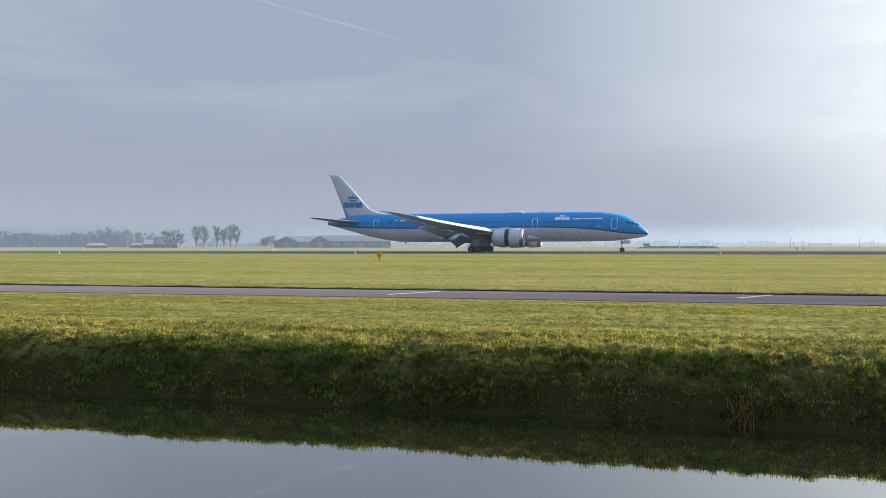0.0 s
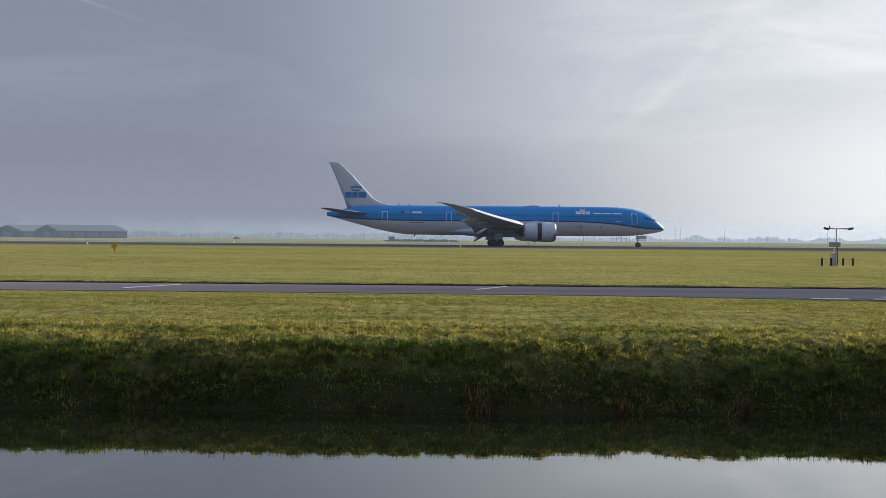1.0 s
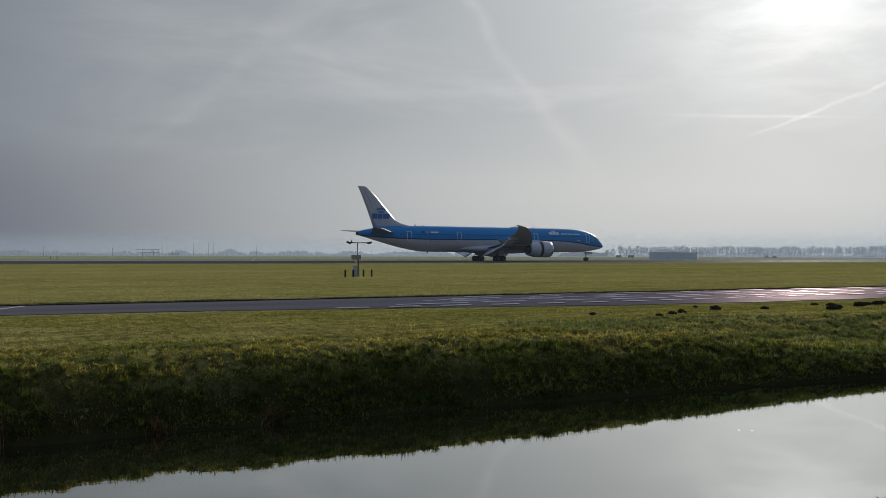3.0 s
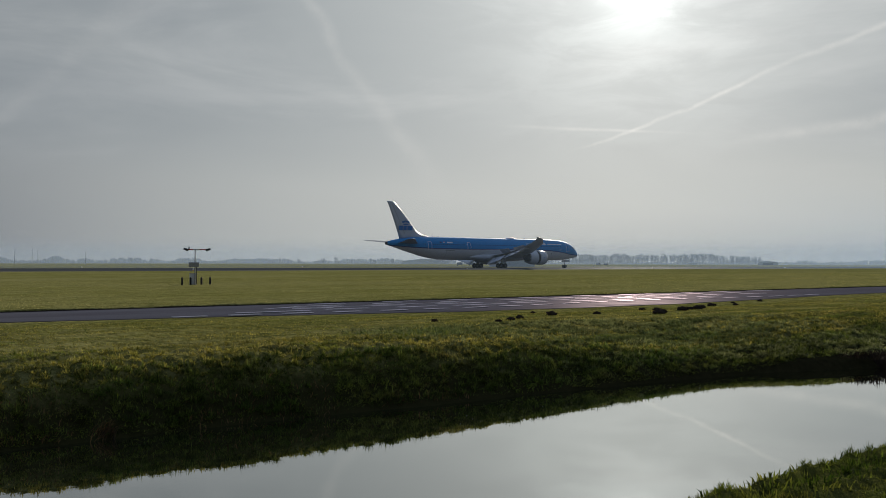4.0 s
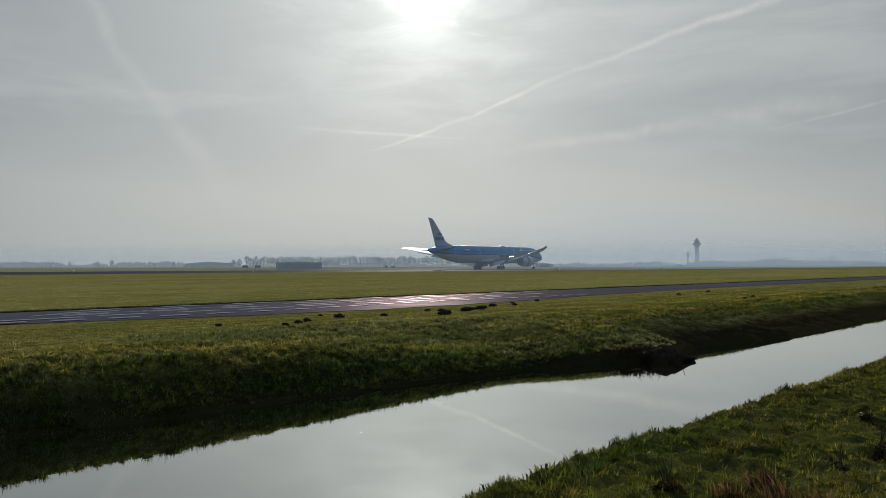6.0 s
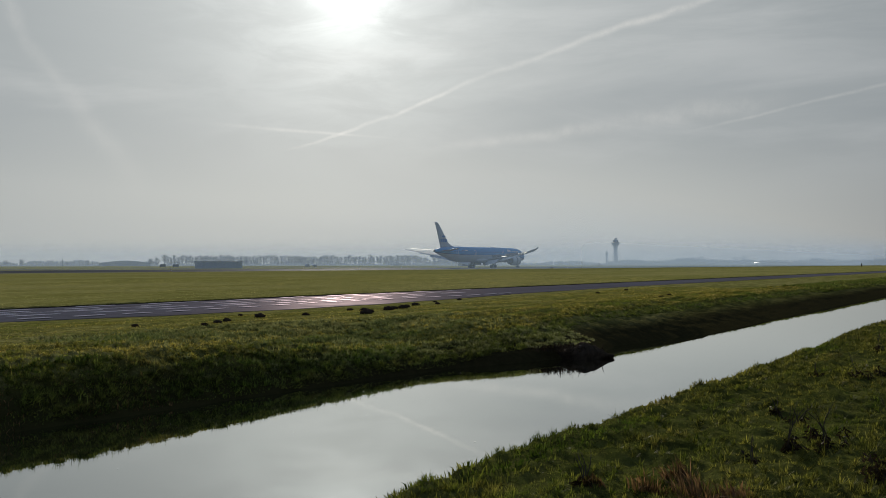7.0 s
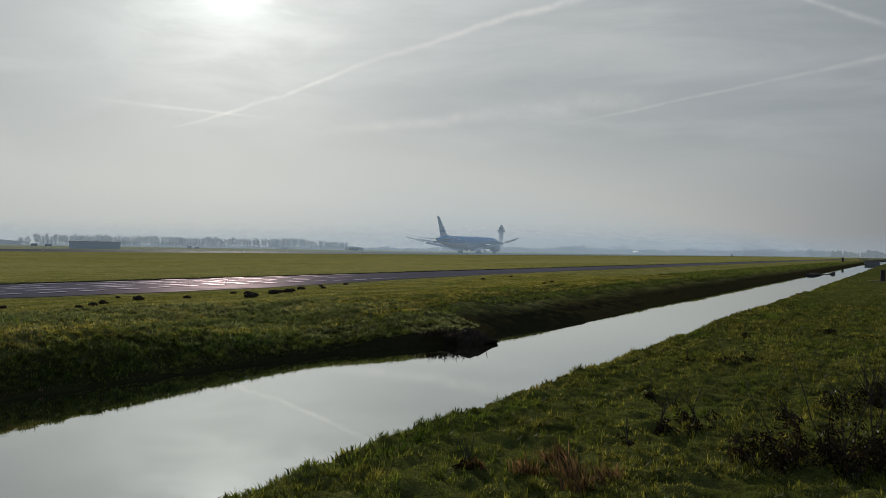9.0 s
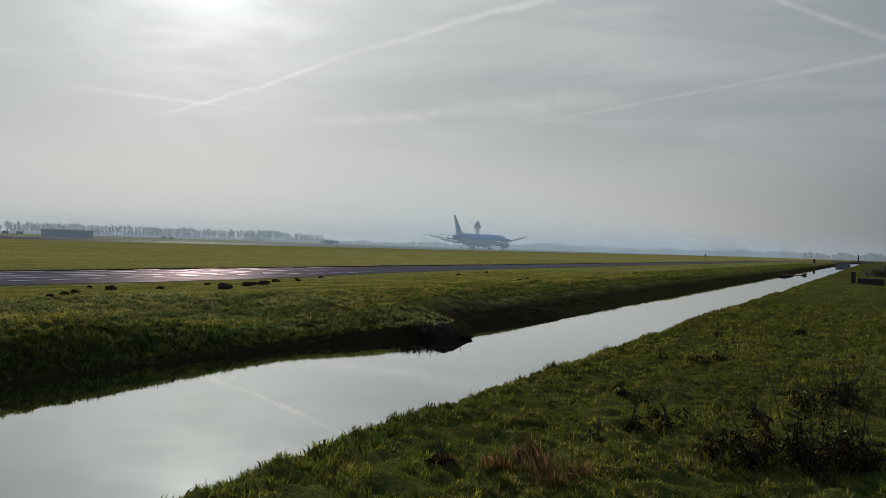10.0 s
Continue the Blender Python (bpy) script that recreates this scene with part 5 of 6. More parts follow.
# ---- small far aircraft on the apron ----
def parked_jet(az, dist, turn, label):
    p = bearing(az, dist)
    m = thing("parked_jet", label, "aircraft", pose(p.x, p.y, 0, 0, 0, turn))
    bm = lathe([(18, 0.1), (17, 1.2), (14, 1.9), (-8, 1.9), (-15, 1.0), (-18, 0.3)], 12, centre=(0, 0, 3.6))
    part("fuselage", bm, WHITE, m, smooth=True)
    part("fin", prism([(-12, 5), (-17, 5), (-19, 11.5), (-16.5, 11.5)], 0.4), LOGO_BLUE, m)
    for s in (-1, 1):
        part("wing", loft([[(3, s * 1.5, 3), (-3, s * 1.5, 3), (-3, s * 1.5, 3.4), (3, s * 1.5, 3.4)], [(-5, s * 16, 4.4), (-6.5, s * 16, 4.4), (-6.5, s * 16, 4.5), (-5, s * 16, 4.5)]]), WINGGREY, m)
        part("tailplane", loft([[(-13, s * 0.8, 4.2), (-16, s * 0.8, 4.2), (-16, s * 0.8, 4.4), (-13, s * 0.8, 4.4)], [(-17, s * 6, 5), (-18, s * 6, 5), (-18, s * 6, 5.1), (-17, s * 6, 5.1)]]), WINGGREY, m)
        part("engine", lathe([(4.5, 0.9), (2, 1.1), (0, 0.7)], 10, centre=(0, s * 5.5, 2.0)), WINGGREY, m)
        part("gear", tube(bmesh.new(), (-1, s * 2.5, 0), (-1, s * 2.5, 3), 0.5, 0.3, 8), RUBBER, m)
    part("gear", tube(bmesh.new(), (13, 0, 0), (13, 0, 3), 0.4, 0.2, 8), RUBBER, m)


parked_jet(75.3, 1900, 40, "distant airliner parked on the apron")
parked_jet(62.0, 2100, 30, "distant airliner parked on the apron")


# ---- trees ----
def bare_tree_mesh(seed, height, spread, upright):
    """Trunk, limbs and fine twigs of a leafless tree as two meshes."""
    rnd = random.Random(seed)
    wood, twigs = bmesh.new(), bmesh.new()
    p = Vector((0, 0, -0.2))
    line = [p]
    for k in range(6):
        p = p + Vector((rnd.uniform(-.25, .25), rnd.uniform(-.25, .25), height * 0.15))
        line.append(p)
        tube(wood, line[-2], line[-1], height * 0.017 * (1 - k / 7) + 0.05, height * 0.017 * (1 - (k + 1) / 7) + 0.05, 6, False)
    for k in range(36):
        u = rnd.uniform(0.16, 0.98)
        j = min(5, int(u * 6))
        q = line[j].lerp(line[j + 1], u * 6 - j)
        a = k * 2.4 + rnd.uniform(-.4, .4)
        reach = height * (0.16 + 0.30 * math.sin(math.pi * min(1, 0.12 + u * 0.85))) * spread * rnd.uniform(0.7, 1.15)
        out_ = Vector((math.cos(a), math.sin(a), 0))
        d = (out_ + Vector((0, 0, 0.75 + upright * 2.2))).normalized()
        end = q + d * reach
        mid = q.lerp(end, 0.5) - Vector((0, 0, reach * 0.07))
        tube(wood, q, mid, 0.14, 0.10, 4, False)
        tube(wood, mid, end, 0.10, 0.06, 4, False)
        for b in range(7):
            s = q.lerp(end, rnd.uniform(0.3, 1.0))
            d2 = (d + Vector((rnd.uniform(-1, 1), rnd.uniform(-1, 1), rnd.uniform(-0.1, 0.9)))).normalized()
            e2 = s + d2 * reach * rnd.uniform(0.25, 0.45)
            tube(twigs, s, e2, 0.06, 0.045, 3, False)
            for c in range(5):
                s3 = s.lerp(e2, rnd.uniform(0.3, 1.0))
                d3 = (d2 + Vector((rnd.uniform(-1, 1), rnd.uniform(-1, 1), rnd.uniform(-0.2, 0.9)))).normalized()
                tube(twigs, s3, s3 + d3 * height * rnd.uniform(0.05, 0.10), 0.045, 0.03, 3, False)
    return mesh_of(wood, BARK), mesh_of(twigs, BARK)


def tree_kind(seed, height, spread, upright, label, group):
    w, t = bare_tree_mesh(seed, height, spread, upright)
    m = thing("bare_tree", label, "tree", pose(0, 0, 0), group)
    part("trunk", w, None, m)
    part("crown", t, None, m)
    return m


ROUND = [tree_kind(s, 15.5, 0.95, 0.0, "leafless round-headed tree hazy in the distance", "farm trees") for s in (1, 2, 3)]
POPLAR = [tree_kind(s, 21, 0.74, 0.32, "slender leafless poplar in a distant row", "row of poplars") for s in (11, 12, 13)]
used = set()


def plant(kinds, az, dist, scale, turn):
    p = bearing(az, dist)
    k = kinds[int(turn) % len(kinds)]
    m = Matrix.LocRotScale((p.x, p.y, 0), Euler((0, 0, radians(turn))), None)
    if k.name not in used:
        used.add(k.name)
        k.matrix_basis = m
        k.scale = (scale, scale, scale)
    else:
        c = copy_thing(k, m)
        c.scale = (scale, scale, scale)


rnd = random.Random(5)
for az in (-30.95, -30.5, -29.75, -29.35, -28.95, -28.6):
    plant(POPLAR, az, 770, rnd.uniform(0.72, 0.86), rnd.uniform(0, 360))
for az, s in ((-32.7, .85), (-32.2, .9), (-31.9, .7), (-33.2, .55), (-25.7, .55), (-25.35, .62), (-24.8, .4), (-24.5, .45), (-25.95, .4), (-24.0, .5), (-23.6, .4), (-26.9, .5)):
    plant(ROUND, az - 1.1 if -26 < az < -23 else az, 745, s, rnd.uniform(0, 360))
for az in (-34.9, -35.2, -35.45, -35.9, -36.2, -36.5, -36.9, -37.2, -37.7, -38.0, -38.3, -38.6, -38.85, -39.1, -39.5, -39.8, -40.1, -40.3, -40.6, -40.9, -41.2, -41.6, -42.0, -42.3):
    plant(ROUND if az < -37 else POPLAR, az, 1000, rnd.uniform(0.72, 0.95), rnd.uniform(0, 360))
az = 39.4
while az < 57.5:
    plant(POPLAR, az, 1080, rnd.uniform(0.46, 0.60) * (0.8 if az > 55 else 1), rnd.uniform(0, 360))
    az += rnd.uniform(0.12, 0.24)
for az, s in ((43.3, .5), (38.6, .62), (38.95, .7), (44.2, .5), (35.1, .5), (30.8, .5), (31.6, .6), (29.3, .45), (34.0, .4), (71.6, .8), (72.0, .9), (74.0, .8), (74.5, .95), (70.0, .6), (78.4, .6), (83.5, .5)):
    plant(ROUND, az, 1300 if az < 60 else 2000, s * (1 if az < 60 else 1.3), rnd.uniform(0, 360))


def far_wood(name, az0, az1, dist, h0, h1, seed, label):
    """A distant belt of leafless wood: hundreds of thin uneven stems and crowns."""
    r = np.random.RandomState(seed)
    n = int((az1 - az0) * 60)
    a = np.radians(r.uniform(az0, az1, n))
    d = dist * r.uniform(0.96, 1.06, n)
    hh = (h0 + (h1 - h0) * value_noise(np.degrees(a) * 1.3, a * 0, seed)) * r.uniform(0.35, 1.25, n)
    w = hh * r.uniform(0.12, 0.30, n) + 0.4
    verts, faces = [], []
    for k in range(n):
        c = np.array([d[k] * math.sin(a[k]), d[k] * math.cos(a[k]), 0])
        base = len(verts)
        for z, q in ((0.0, 0.75), (0.35, 1.1), (0.75, 0.85), (1.0, 0.4)):
            for j in range(5):
                t = 2 * math.pi * j / 5 + k
                jit = r.uniform(0.6, 1.3)
                verts.append(c + np.array([math.cos(t) * w[k] * q * jit, math.sin(t) * w[k] * q * jit, z * hh[k]]))
        for lv in range(3):
            for j in range(5):
                faces.append((base + lv * 5 + j, base + lv * 5 + (j + 1) % 5, base + lv * 5 + 5 + (j + 1) % 5, base + lv * 5 + 5 + j))
    tagged(new(name, raw_mesh(name, verts, faces, BARK)), label, "woods", kind="stuff")


far_wood("distant_woods", -48, -33.4, 1500, 13, 20, 21, "belt of bare woods fading into haze")
far_wood("distant_woods", -31, 20, 1900, 4, 12, 22, "low hazy line of bare trees on the horizon")
far_wood("distant_woods", 20, 46, 1900, 3, 10, 23, "low hazy line of bare trees on the horizon")
far_wood("distant_woods", 46, 70, 2100, 3, 9, 24, "low hazy line of bare trees on the horizon")
far_wood("distant_woods", 70, 100, 2250, 7, 15, 25, "hazy belt of woods beyond the airport")


# ---- grasses and weeds ----
def blades(name, x, y, length, width, mat, label, seed, droop=0.5, z=None, category="grass", grain=2.2, simple=False):
    """Bent three-triangle blades rooted in the ground, one object of stuff."""
    r = np.random.RandomState(seed)
    n = len(x)
    z = ground_z(x, y) - 0.01 if z is None else z
    a = 4 * np.pi * value_noise(x * grain, y * grain, seed) + r.normal(0, 0.7, n)
    lean = r.uniform(0.1, 1.0, n) * droop
    dx, dy = np.cos(a), np.sin(a)
    f = r.uniform(0, 2 * np.pi, n)
    sx, sy = np.cos(f) * width * 0.5, np.sin(f) * width * 0.5
    base = np.stack([x, y, z], 1)
    midp = base + np.stack([dx * lean * length * 0.35, dy * lean * length * 0.35, length * 0.6 / (1 + 0.5 * lean)], 1)
    tip = base + np.stack([dx * lean * length, dy * lean * length, length * np.maximum(0.12, 1.0 - 0.5 * lean)], 1)
    s = np.stack([sx, sy, sx * 0], 1)
    if simple:
        v = np.stack([base - s, base + s, tip], 1).reshape(-1, 3)
        f = np.arange(3 * n).reshape(-1, 3)
        return tagged(new(name, raw_mesh(name, v, f, mat)), label, category, kind="stuff")
    v = np.stack([base - s, base + s, midp - s * 0.75, midp + s * 0.75, tip], 1).reshape(-1, 3)
    o = (np.arange(n) * 5)[:, None]
    f = np.concatenate([o + [[0, 1, 3]], o + [[0, 3, 2]], o + [[2, 3, 4]]], 1).reshape(-1, 3)
    return tagged(new(name, raw_mesh(name, v, f, mat)), label, category, kind="stuff")


def clumped(n, x0, x1, y0, y1, seed, scale=1.2, power=1.5, near=0.0):
    """Points of uneven density; near pulls them towards the camera's side."""
    r = np.random.RandomState(seed)
    x = x0 + (x1 - x0) * r.uniform(0, 1, n * 3) ** (1 + near)
    y = r.uniform(y0, y1, n * 3)
    keep = r.uniform(0, 1, n * 3) < rough_noise(x * scale, y * scale, seed) ** power * 1.6
    return x[keep][:n], y[keep][:n]


def tussocks(name, cx, cy, size, count, width, mat, label, seed, lift=0.55, crown=0.04):
    """Tufts of blades that spread from their middles, one object of stuff."""
    r = np.random.RandomState(seed)
    n = len(cx)
    k = np.repeat(np.arange(n), count)
    m = len(k)
    a, q = r.uniform(0, 2 * np.pi, m), np.sqrt(r.uniform(0.0, 1.0, m))
    sz = np.asarray(size)[k] * r.uniform(0.6, 1.25, m)
    bx, by = cx[k] + np.cos(a) * q * sz * 0.35, cy[k] + np.sin(a) * q * sz * 0.35
    base = np.stack([bx, by, ground_z(cx, cy)[k] - 0.015 + crown * (1 - q)], 1)
    tip = base + np.stack([np.cos(a) * q * sz * 0.8, np.sin(a) * q * sz * 0.8, sz * (lift + (1 - lift) * (1 - q)) * r.uniform(0.5, 1.1, m)], 1)
    f = a + np.pi / 2 + r.normal(0, 0.5, m)
    w = np.asarray(width)[k] * 0.5 if np.ndim(width) else np.full(m, width * 0.5)
    sd = np.stack([np.cos(f) * w, np.sin(f) * w, 0 * w], 1)
    v = np.stack([base - sd, base + sd, tip], 1).reshape(-1, 3)
    return tagged(new(name, raw_mesh(name, v, np.arange(3 * m).reshape(-1, 3), mat)), label, "grass", kind="stuff")


R = np.random.RandomState(77)
# tufts along the brow and face of the far bank
n = 9000
x = R.uniform(-28, 60, n)
u = R.uniform(0.1, 1.0, n)
y = water_edge(x) + u * (bank_top(x) - water_edge(x))
keep = (value_noise(x * 1.4, y * 1.8, 61) > 0.36) & (u > np.interp(x, [16, 25], [0.0, 0.66]))
tussocks("bank_tussocks", x[keep], y[keep], R.uniform(0.07, 0.16, keep.sum()), 28, R.uniform(0.010, 0.018, keep.sum()), SHADED_BANK, "shaggy green tussocks on the far ditch bank", 61, 0.35)
n = 11000
x = R.uniform(-28, 60, n)
y = bank_top(x) - 0.35 + 2.2 * R.uniform(0, 1, n) ** 1.6
keep = value_noise(x * 1.2, y * 1.6, 62) > 0.25
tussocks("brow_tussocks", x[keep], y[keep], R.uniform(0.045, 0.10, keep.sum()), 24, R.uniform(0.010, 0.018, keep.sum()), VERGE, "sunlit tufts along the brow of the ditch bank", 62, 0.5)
# dewy hummocks where the bank has slumped, their sun sheen painted pale
n = 9000
x = R.normal(18.0, 4.5, n)
y = water_edge(x) + 0.45 + 4.6 * R.uniform(0, 1, n)
keep = (value_noise(x * 1.6, y * 2.0, 64) > 0.30) & (x > 10) & (x < 23)
tussocks("bank_tussocks", x[keep], y[keep], R.uniform(0.05, 0.11, keep.sum()), 24, R.uniform(0.010, 0.018, keep.sum()), SUNSHEEN, "dewy tussocks on the slumped part of the bank, paled as sun sheen", 64, 0.5)
# tufts on the near bank
n = 15000
x = 3.0 + 26 * R.uniform(0, 1, n) ** 1.6
y = R.uniform(-4.5, 3.8, n)
keep = value_noise(x * 2.0, y * 2.0, 63) > 0.30
tussocks("near_tussocks", x[keep], y[keep], R.uniform(0.03, 0.065, keep.sum()) * (1 + x[keep] / 40), 26, R.uniform(0.004, 0.007, keep.sum()) * (1 + x[keep] / 16), GRASS, "uneven green tufts on the near bank", 63, 0.5)
x, y = clumped(280000, 2.6, 14, -1.8, 3.8, 1, 3.2, 0.45, 0.75)
blades("near_grass", x, y, (0.02 + 0.03 * rough_noise(x * 4.4, y * 4.4, 19, 2) ** 2) * R.uniform(0.6, 1.3, len(x)), R.uniform(0.004, 0.008, len(x)), GRASS,
       "lush short green grass on the near bank", 1, 1.6, simple=True)
x, y = clumped(130000, 13, 75, -9, 3.7, 2, 1.8, 0.7, 0.9)
blades("near_grass", x, y, (0.03 + 0.07 * rough_noise(x * 2, y * 2, 6) ** 2) * R.uniform(0.6, 1.3, len(x)), R.uniform(0.014, 0.028, len(x)), GRASS,
       "green and straw-coloured grass along the near bank", 2, 1.4, simple=True)
x = 2 + 70 * R.uniform(0, 1, 12000) ** 1.6
y = 3.28 + R.uniform(-0.3, 0.75, len(x)) * (0.4 + 0.6 * value_noise(x * 1.7, x * 0, 4))
blades("bank_edge_grass", x, y, (0.025 + 0.06 * value_noise(x * 1.3, y * 1.3, 8) ** 2) * R.uniform(0.6, 1.4, len(x)), R.uniform(0.006, 0.014, len(x)) * (1 + x / 40), GRASS,
       "longer grass leaning over the near water edge", 3, 0.9)
x, y = clumped(30000, -14, 2.6, -8, 3.75, 8, 2.0, 0.6)
blades("near_grass", x, y, R.uniform(0.03, 0.08, len(x)), R.uniform(0.008, 0.016, len(x)), GRASS, "short green grass on the near bank", 8, 1.5, simple=True)
# far bank
n = 380000
x = R.uniform(-30, 62, n)
u = R.uniform(0.04, 1.05, n)
y = water_edge(x) + u * (bank_top(x) - water_edge(x))
keep = (R.uniform(0, 1, n) < (rough_noise(x * 1.1, y * 1.4, 31) * 2.2 - 0.25)) & (u > np.interp(x, [16, 25], [0.0, 0.62]))
x, y, u = x[keep], y[keep], u[keep]
blades("bank_grass", x, y, np.where(u > 0.7, 0.55, 1.0) * (0.035 + 0.06 * rough_noise(x * 4.4, y * 4.4, 19, 2) ** 1.5) * R.uniform(0.6, 1.3, len(x)), R.uniform(0.012, 0.028, len(x)), SHADED_BANK,
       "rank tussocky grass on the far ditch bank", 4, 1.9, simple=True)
x = R.uniform(-34, 12, 6500)
x = x[value_noise(x * 0.9, x * 0, 12) > 0.35]
y = water_edge(x) + R.uniform(0.05, 1.0, len(x)) ** 1.5 * 0.75
blades("bank_straw", x, y, R.uniform(0.05, 0.15, len(x)), R.uniform(0.007, 0.014, len(x)), STRAW, "dead straw-coloured stalks at the water's edge", 5, 1.1)
n = 50000
x = 60 + 160 * R.uniform(0, 1, n) ** 1.5
y = water_edge(x) + R.uniform(0.6, 1.5, n) * (bank_top(x) - water_edge(x))
blades("bank_grass", x, y, (0.08 + 0.2 * rough_noise(x * 0.8, y * 1.6, 9) ** 2) * R.uniform(0.6, 1.3, n), R.uniform(0.03, 0.07, n), SHADED_BANK, "rank tussocky grass farther along the ditch bank", 24, 1.0, simple=True)
x, y = clumped(440000, -28, 56, 12.2, 25.2, 6, 1.5, 0.5)
keep = (y < road_near(x) - 0.05) & (y > bank_top(x) - 0.25)
x, y = x[keep], y[keep]
blades("verge_grass", x, y, np.clip((road_near(x) - y) / 3.0, 0.4, 1.0) * (0.025 + 0.07 * rough_noise(x * 0.5, y * 2.6, 14) ** 2) * R.uniform(0.6, 1.3, len(x)), R.uniform(0.012, 0.026, len(x)), VERGE, "tufted verge grass between ditch and road", 6, 1.5, simple=True)
x, y = clumped(130000, -26, 50, 12.3, 15.6, 66, 1.9, 0.4)
keep = y > bank_top(x) - 0.5
x, y = x[keep], y[keep]
blades("verge_grass", x, y, (0.03 + 0.06 * rough_noise(x * 4.4, y * 4.4, 19, 2) ** 2) * R.uniform(0.6, 1.3, len(x)), R.uniform(0.014, 0.03, len(x)), VERGE, "tussocky grass along the brow of the ditch bank", 66, 1.6, simple=True)
x, y = clumped(240000, -45, 95, 29.3, 75, 7, 0.5, 0.9)
x = x * (0.5 + y / 75)
blades("field_grass", x, y, (0.02 + 0.05 * rough_noise(x * 0.7, y * 1.6, 15)) * R.uniform(0.6, 1.3, len(x)), R.uniform(0.02, 0.045, len(x)), FIELD, "short yellow-green airfield grass", 7, 1.0, simple=True)


def straw_tuft(x, y, size, seed):
    r = np.random.RandomState(seed)
    n = 110
    xx, yy = x + r.normal(0, size * 0.28, n), y + r.normal(0, size * 0.2, n)
    me = blades("dead_tuft", xx, yy, r.uniform(0.35, 0.9, n) * size, r.uniform(0.006, 0.014, n) * (1 + x / 40), STRAW, "tuft of dead straw-coloured stalks", seed, 1.2)
    del me["kind"]
    tagged(me, "tuft of dead straw-coloured stalks on the bank", "dead grass")


for k, (x, y, s) in enumerate(((0.5, 12.1, 0.45), (2.4, 12.0, 0.32), (3.9, 12.0, 0.28),
                               (5.85, 1.97, 0.24), (6.1, 2.15, 0.24), (5.55, 1.8, 0.22), (5.95, 1.7, 0.22), (5.7, 2.2, 0.22), (5.6, 2.55, 0.16))):
    straw_tuft(x, y, s, 100 + k)


def withered_weed(x, y, size, seed, stalks=3):
    """A collapsed dark weed: drooping leaves round bent stems."""
    r = random.Random(seed)
    zz = float(ground_z(x, y))
    m = thing("withered_weed", "dark withered weed collapsed on the grass", "dead plant", pose(x, y, zz - 0.01))
    bm = bmesh.new()
    stems = [(r.gauss(0, 0.45) * size, r.gauss(0, 0.45) * size, r.uniform(0.25, 0.9) * size) for _ in range(7)]
    for k in range(int(900 * (size / 0.4) ** 1.5)):
        sx, sy, sh = r.choice(stems)
        h = r.uniform(0.0, 1.0) ** 1.3 * sh
        a, d = r.uniform(0, 2 * math.pi), r.uniform(0.02, 0.22) * size * (1.2 - 0.6 * h / sh)
        p = Vector((sx + math.cos(a) * d, sy + math.sin(a) * d, h))
        L, w = r.uniform(0.02, 0.07), r.uniform(0.003, 0.010)
        dr = Vector((math.cos(a + r.uniform(-1, 1)), math.sin(a + r.uniform(-1, 1)), r.uniform(-2.5, 0.6))).normalized()
        sd = dr.cross(Vector((r.random(), r.random(), r.random()))).normalized() * w
        vs = [bm.verts.new(q) for q in (p - sd * 0.4, p + sd * 0.4, p + dr * L * 0.5 + sd, p + dr * L, p + dr * L * 0.5 - sd)]
        bm.faces.new(vs)
    part("leaves", bm, DEAD, m, "curled brown-black leaves")
    for k in range(stalks):
        bm = bmesh.new()
        a = r.uniform(0, 2 * math.pi)
        p, d = Vector((r.gauss(0, 0.1) * size, r.gauss(0, 0.1) * size, 0)), Vector((math.cos(a) * 0.35, math.sin(a) * 0.35, 1)).normalized()
        rad = 0.007
        for j in range(5):
            q = p + d * size * 0.38
            tube(bm, p, q, rad, rad * 0.8, 5, False)
            if j > 1:
                e = (d + Vector((r.uniform(-.7, .7), r.uniform(-.7, .7), 0.1))).normalized()
                tube(bm, q, q + e * size * 0.25, rad * 0.6, rad * 0.3, 4, False)
            p, rad = q, rad * 0.8
            d = (d + Vector((r.uniform(-.3, .3), r.uniform(-.3, .3), r.uniform(-0.1, 0.1)))).normalized()
        part("stalk", bm, TWIG, m)


for k, (x, y, s, n) in enumerate(((7.0, 0.75, 0.34, 1), (7.3, 0.45, 0.42, 2), (7.6, 0.15, 0.36, 2), (6.9, 0.35, 0.34, 2), (7.1, 0.0, 0.34, 1), (9.6, 0.55, 0.26, 1), (10.2, 0.25, 0.30, 6), (10.6, 0.3, 0.2, 7), (9.9, -0.25, 0.26, 2),
                                  (7.5, 1.75, 0.20, 3), (7.9, 1.55, 0.18, 3), (7.2, 1.95, 0.11, 2), (9.0, 2.0, 0.11, 3), (9.4, 2.3, 0.10, 2), (13.4, 1.9, 0.2, 1), (12.9, 2.1, 0.18, 1),
                                  (12.8, 2.6, 0.15, 2), (17, 2.4, 0.2, 2), (19, 1.2, 0.2, 2), (8.8, 0.9, 0.12, 5), (5.6, 2.6, 0.12, 4))):
    withered_weed(x, y, s, 300 + k, n)


def molehill(x, y, r, seed):
    rn = random.Random(seed)
    bm = bmesh.new()
    bmesh.ops.create_icosphere(bm, subdivisions=3, radius=1.0)
    for v in bm.verts:
        q = noise.noise(v.co * 2.2 + Vector((seed, 0, 0))) * 0.45 + noise.noise(v.co * 6 + Vector((0, seed, 0))) * 0.24
        v.co = v.co * (1 + q)
        v.co.x *= r
        v.co.y *= r * 0.9
        v.co.z = max(-0.03, v.co.z * r * 0.62)
    o = one("molehill", bm, EARTH, "fresh dark molehill on the verge", "molehill", "molehills", smooth=True)
    o.matrix_basis = pose(x, y, float(ground_z(x, y)) + 0.01, 0, 0, rn.uniform(0, 360))


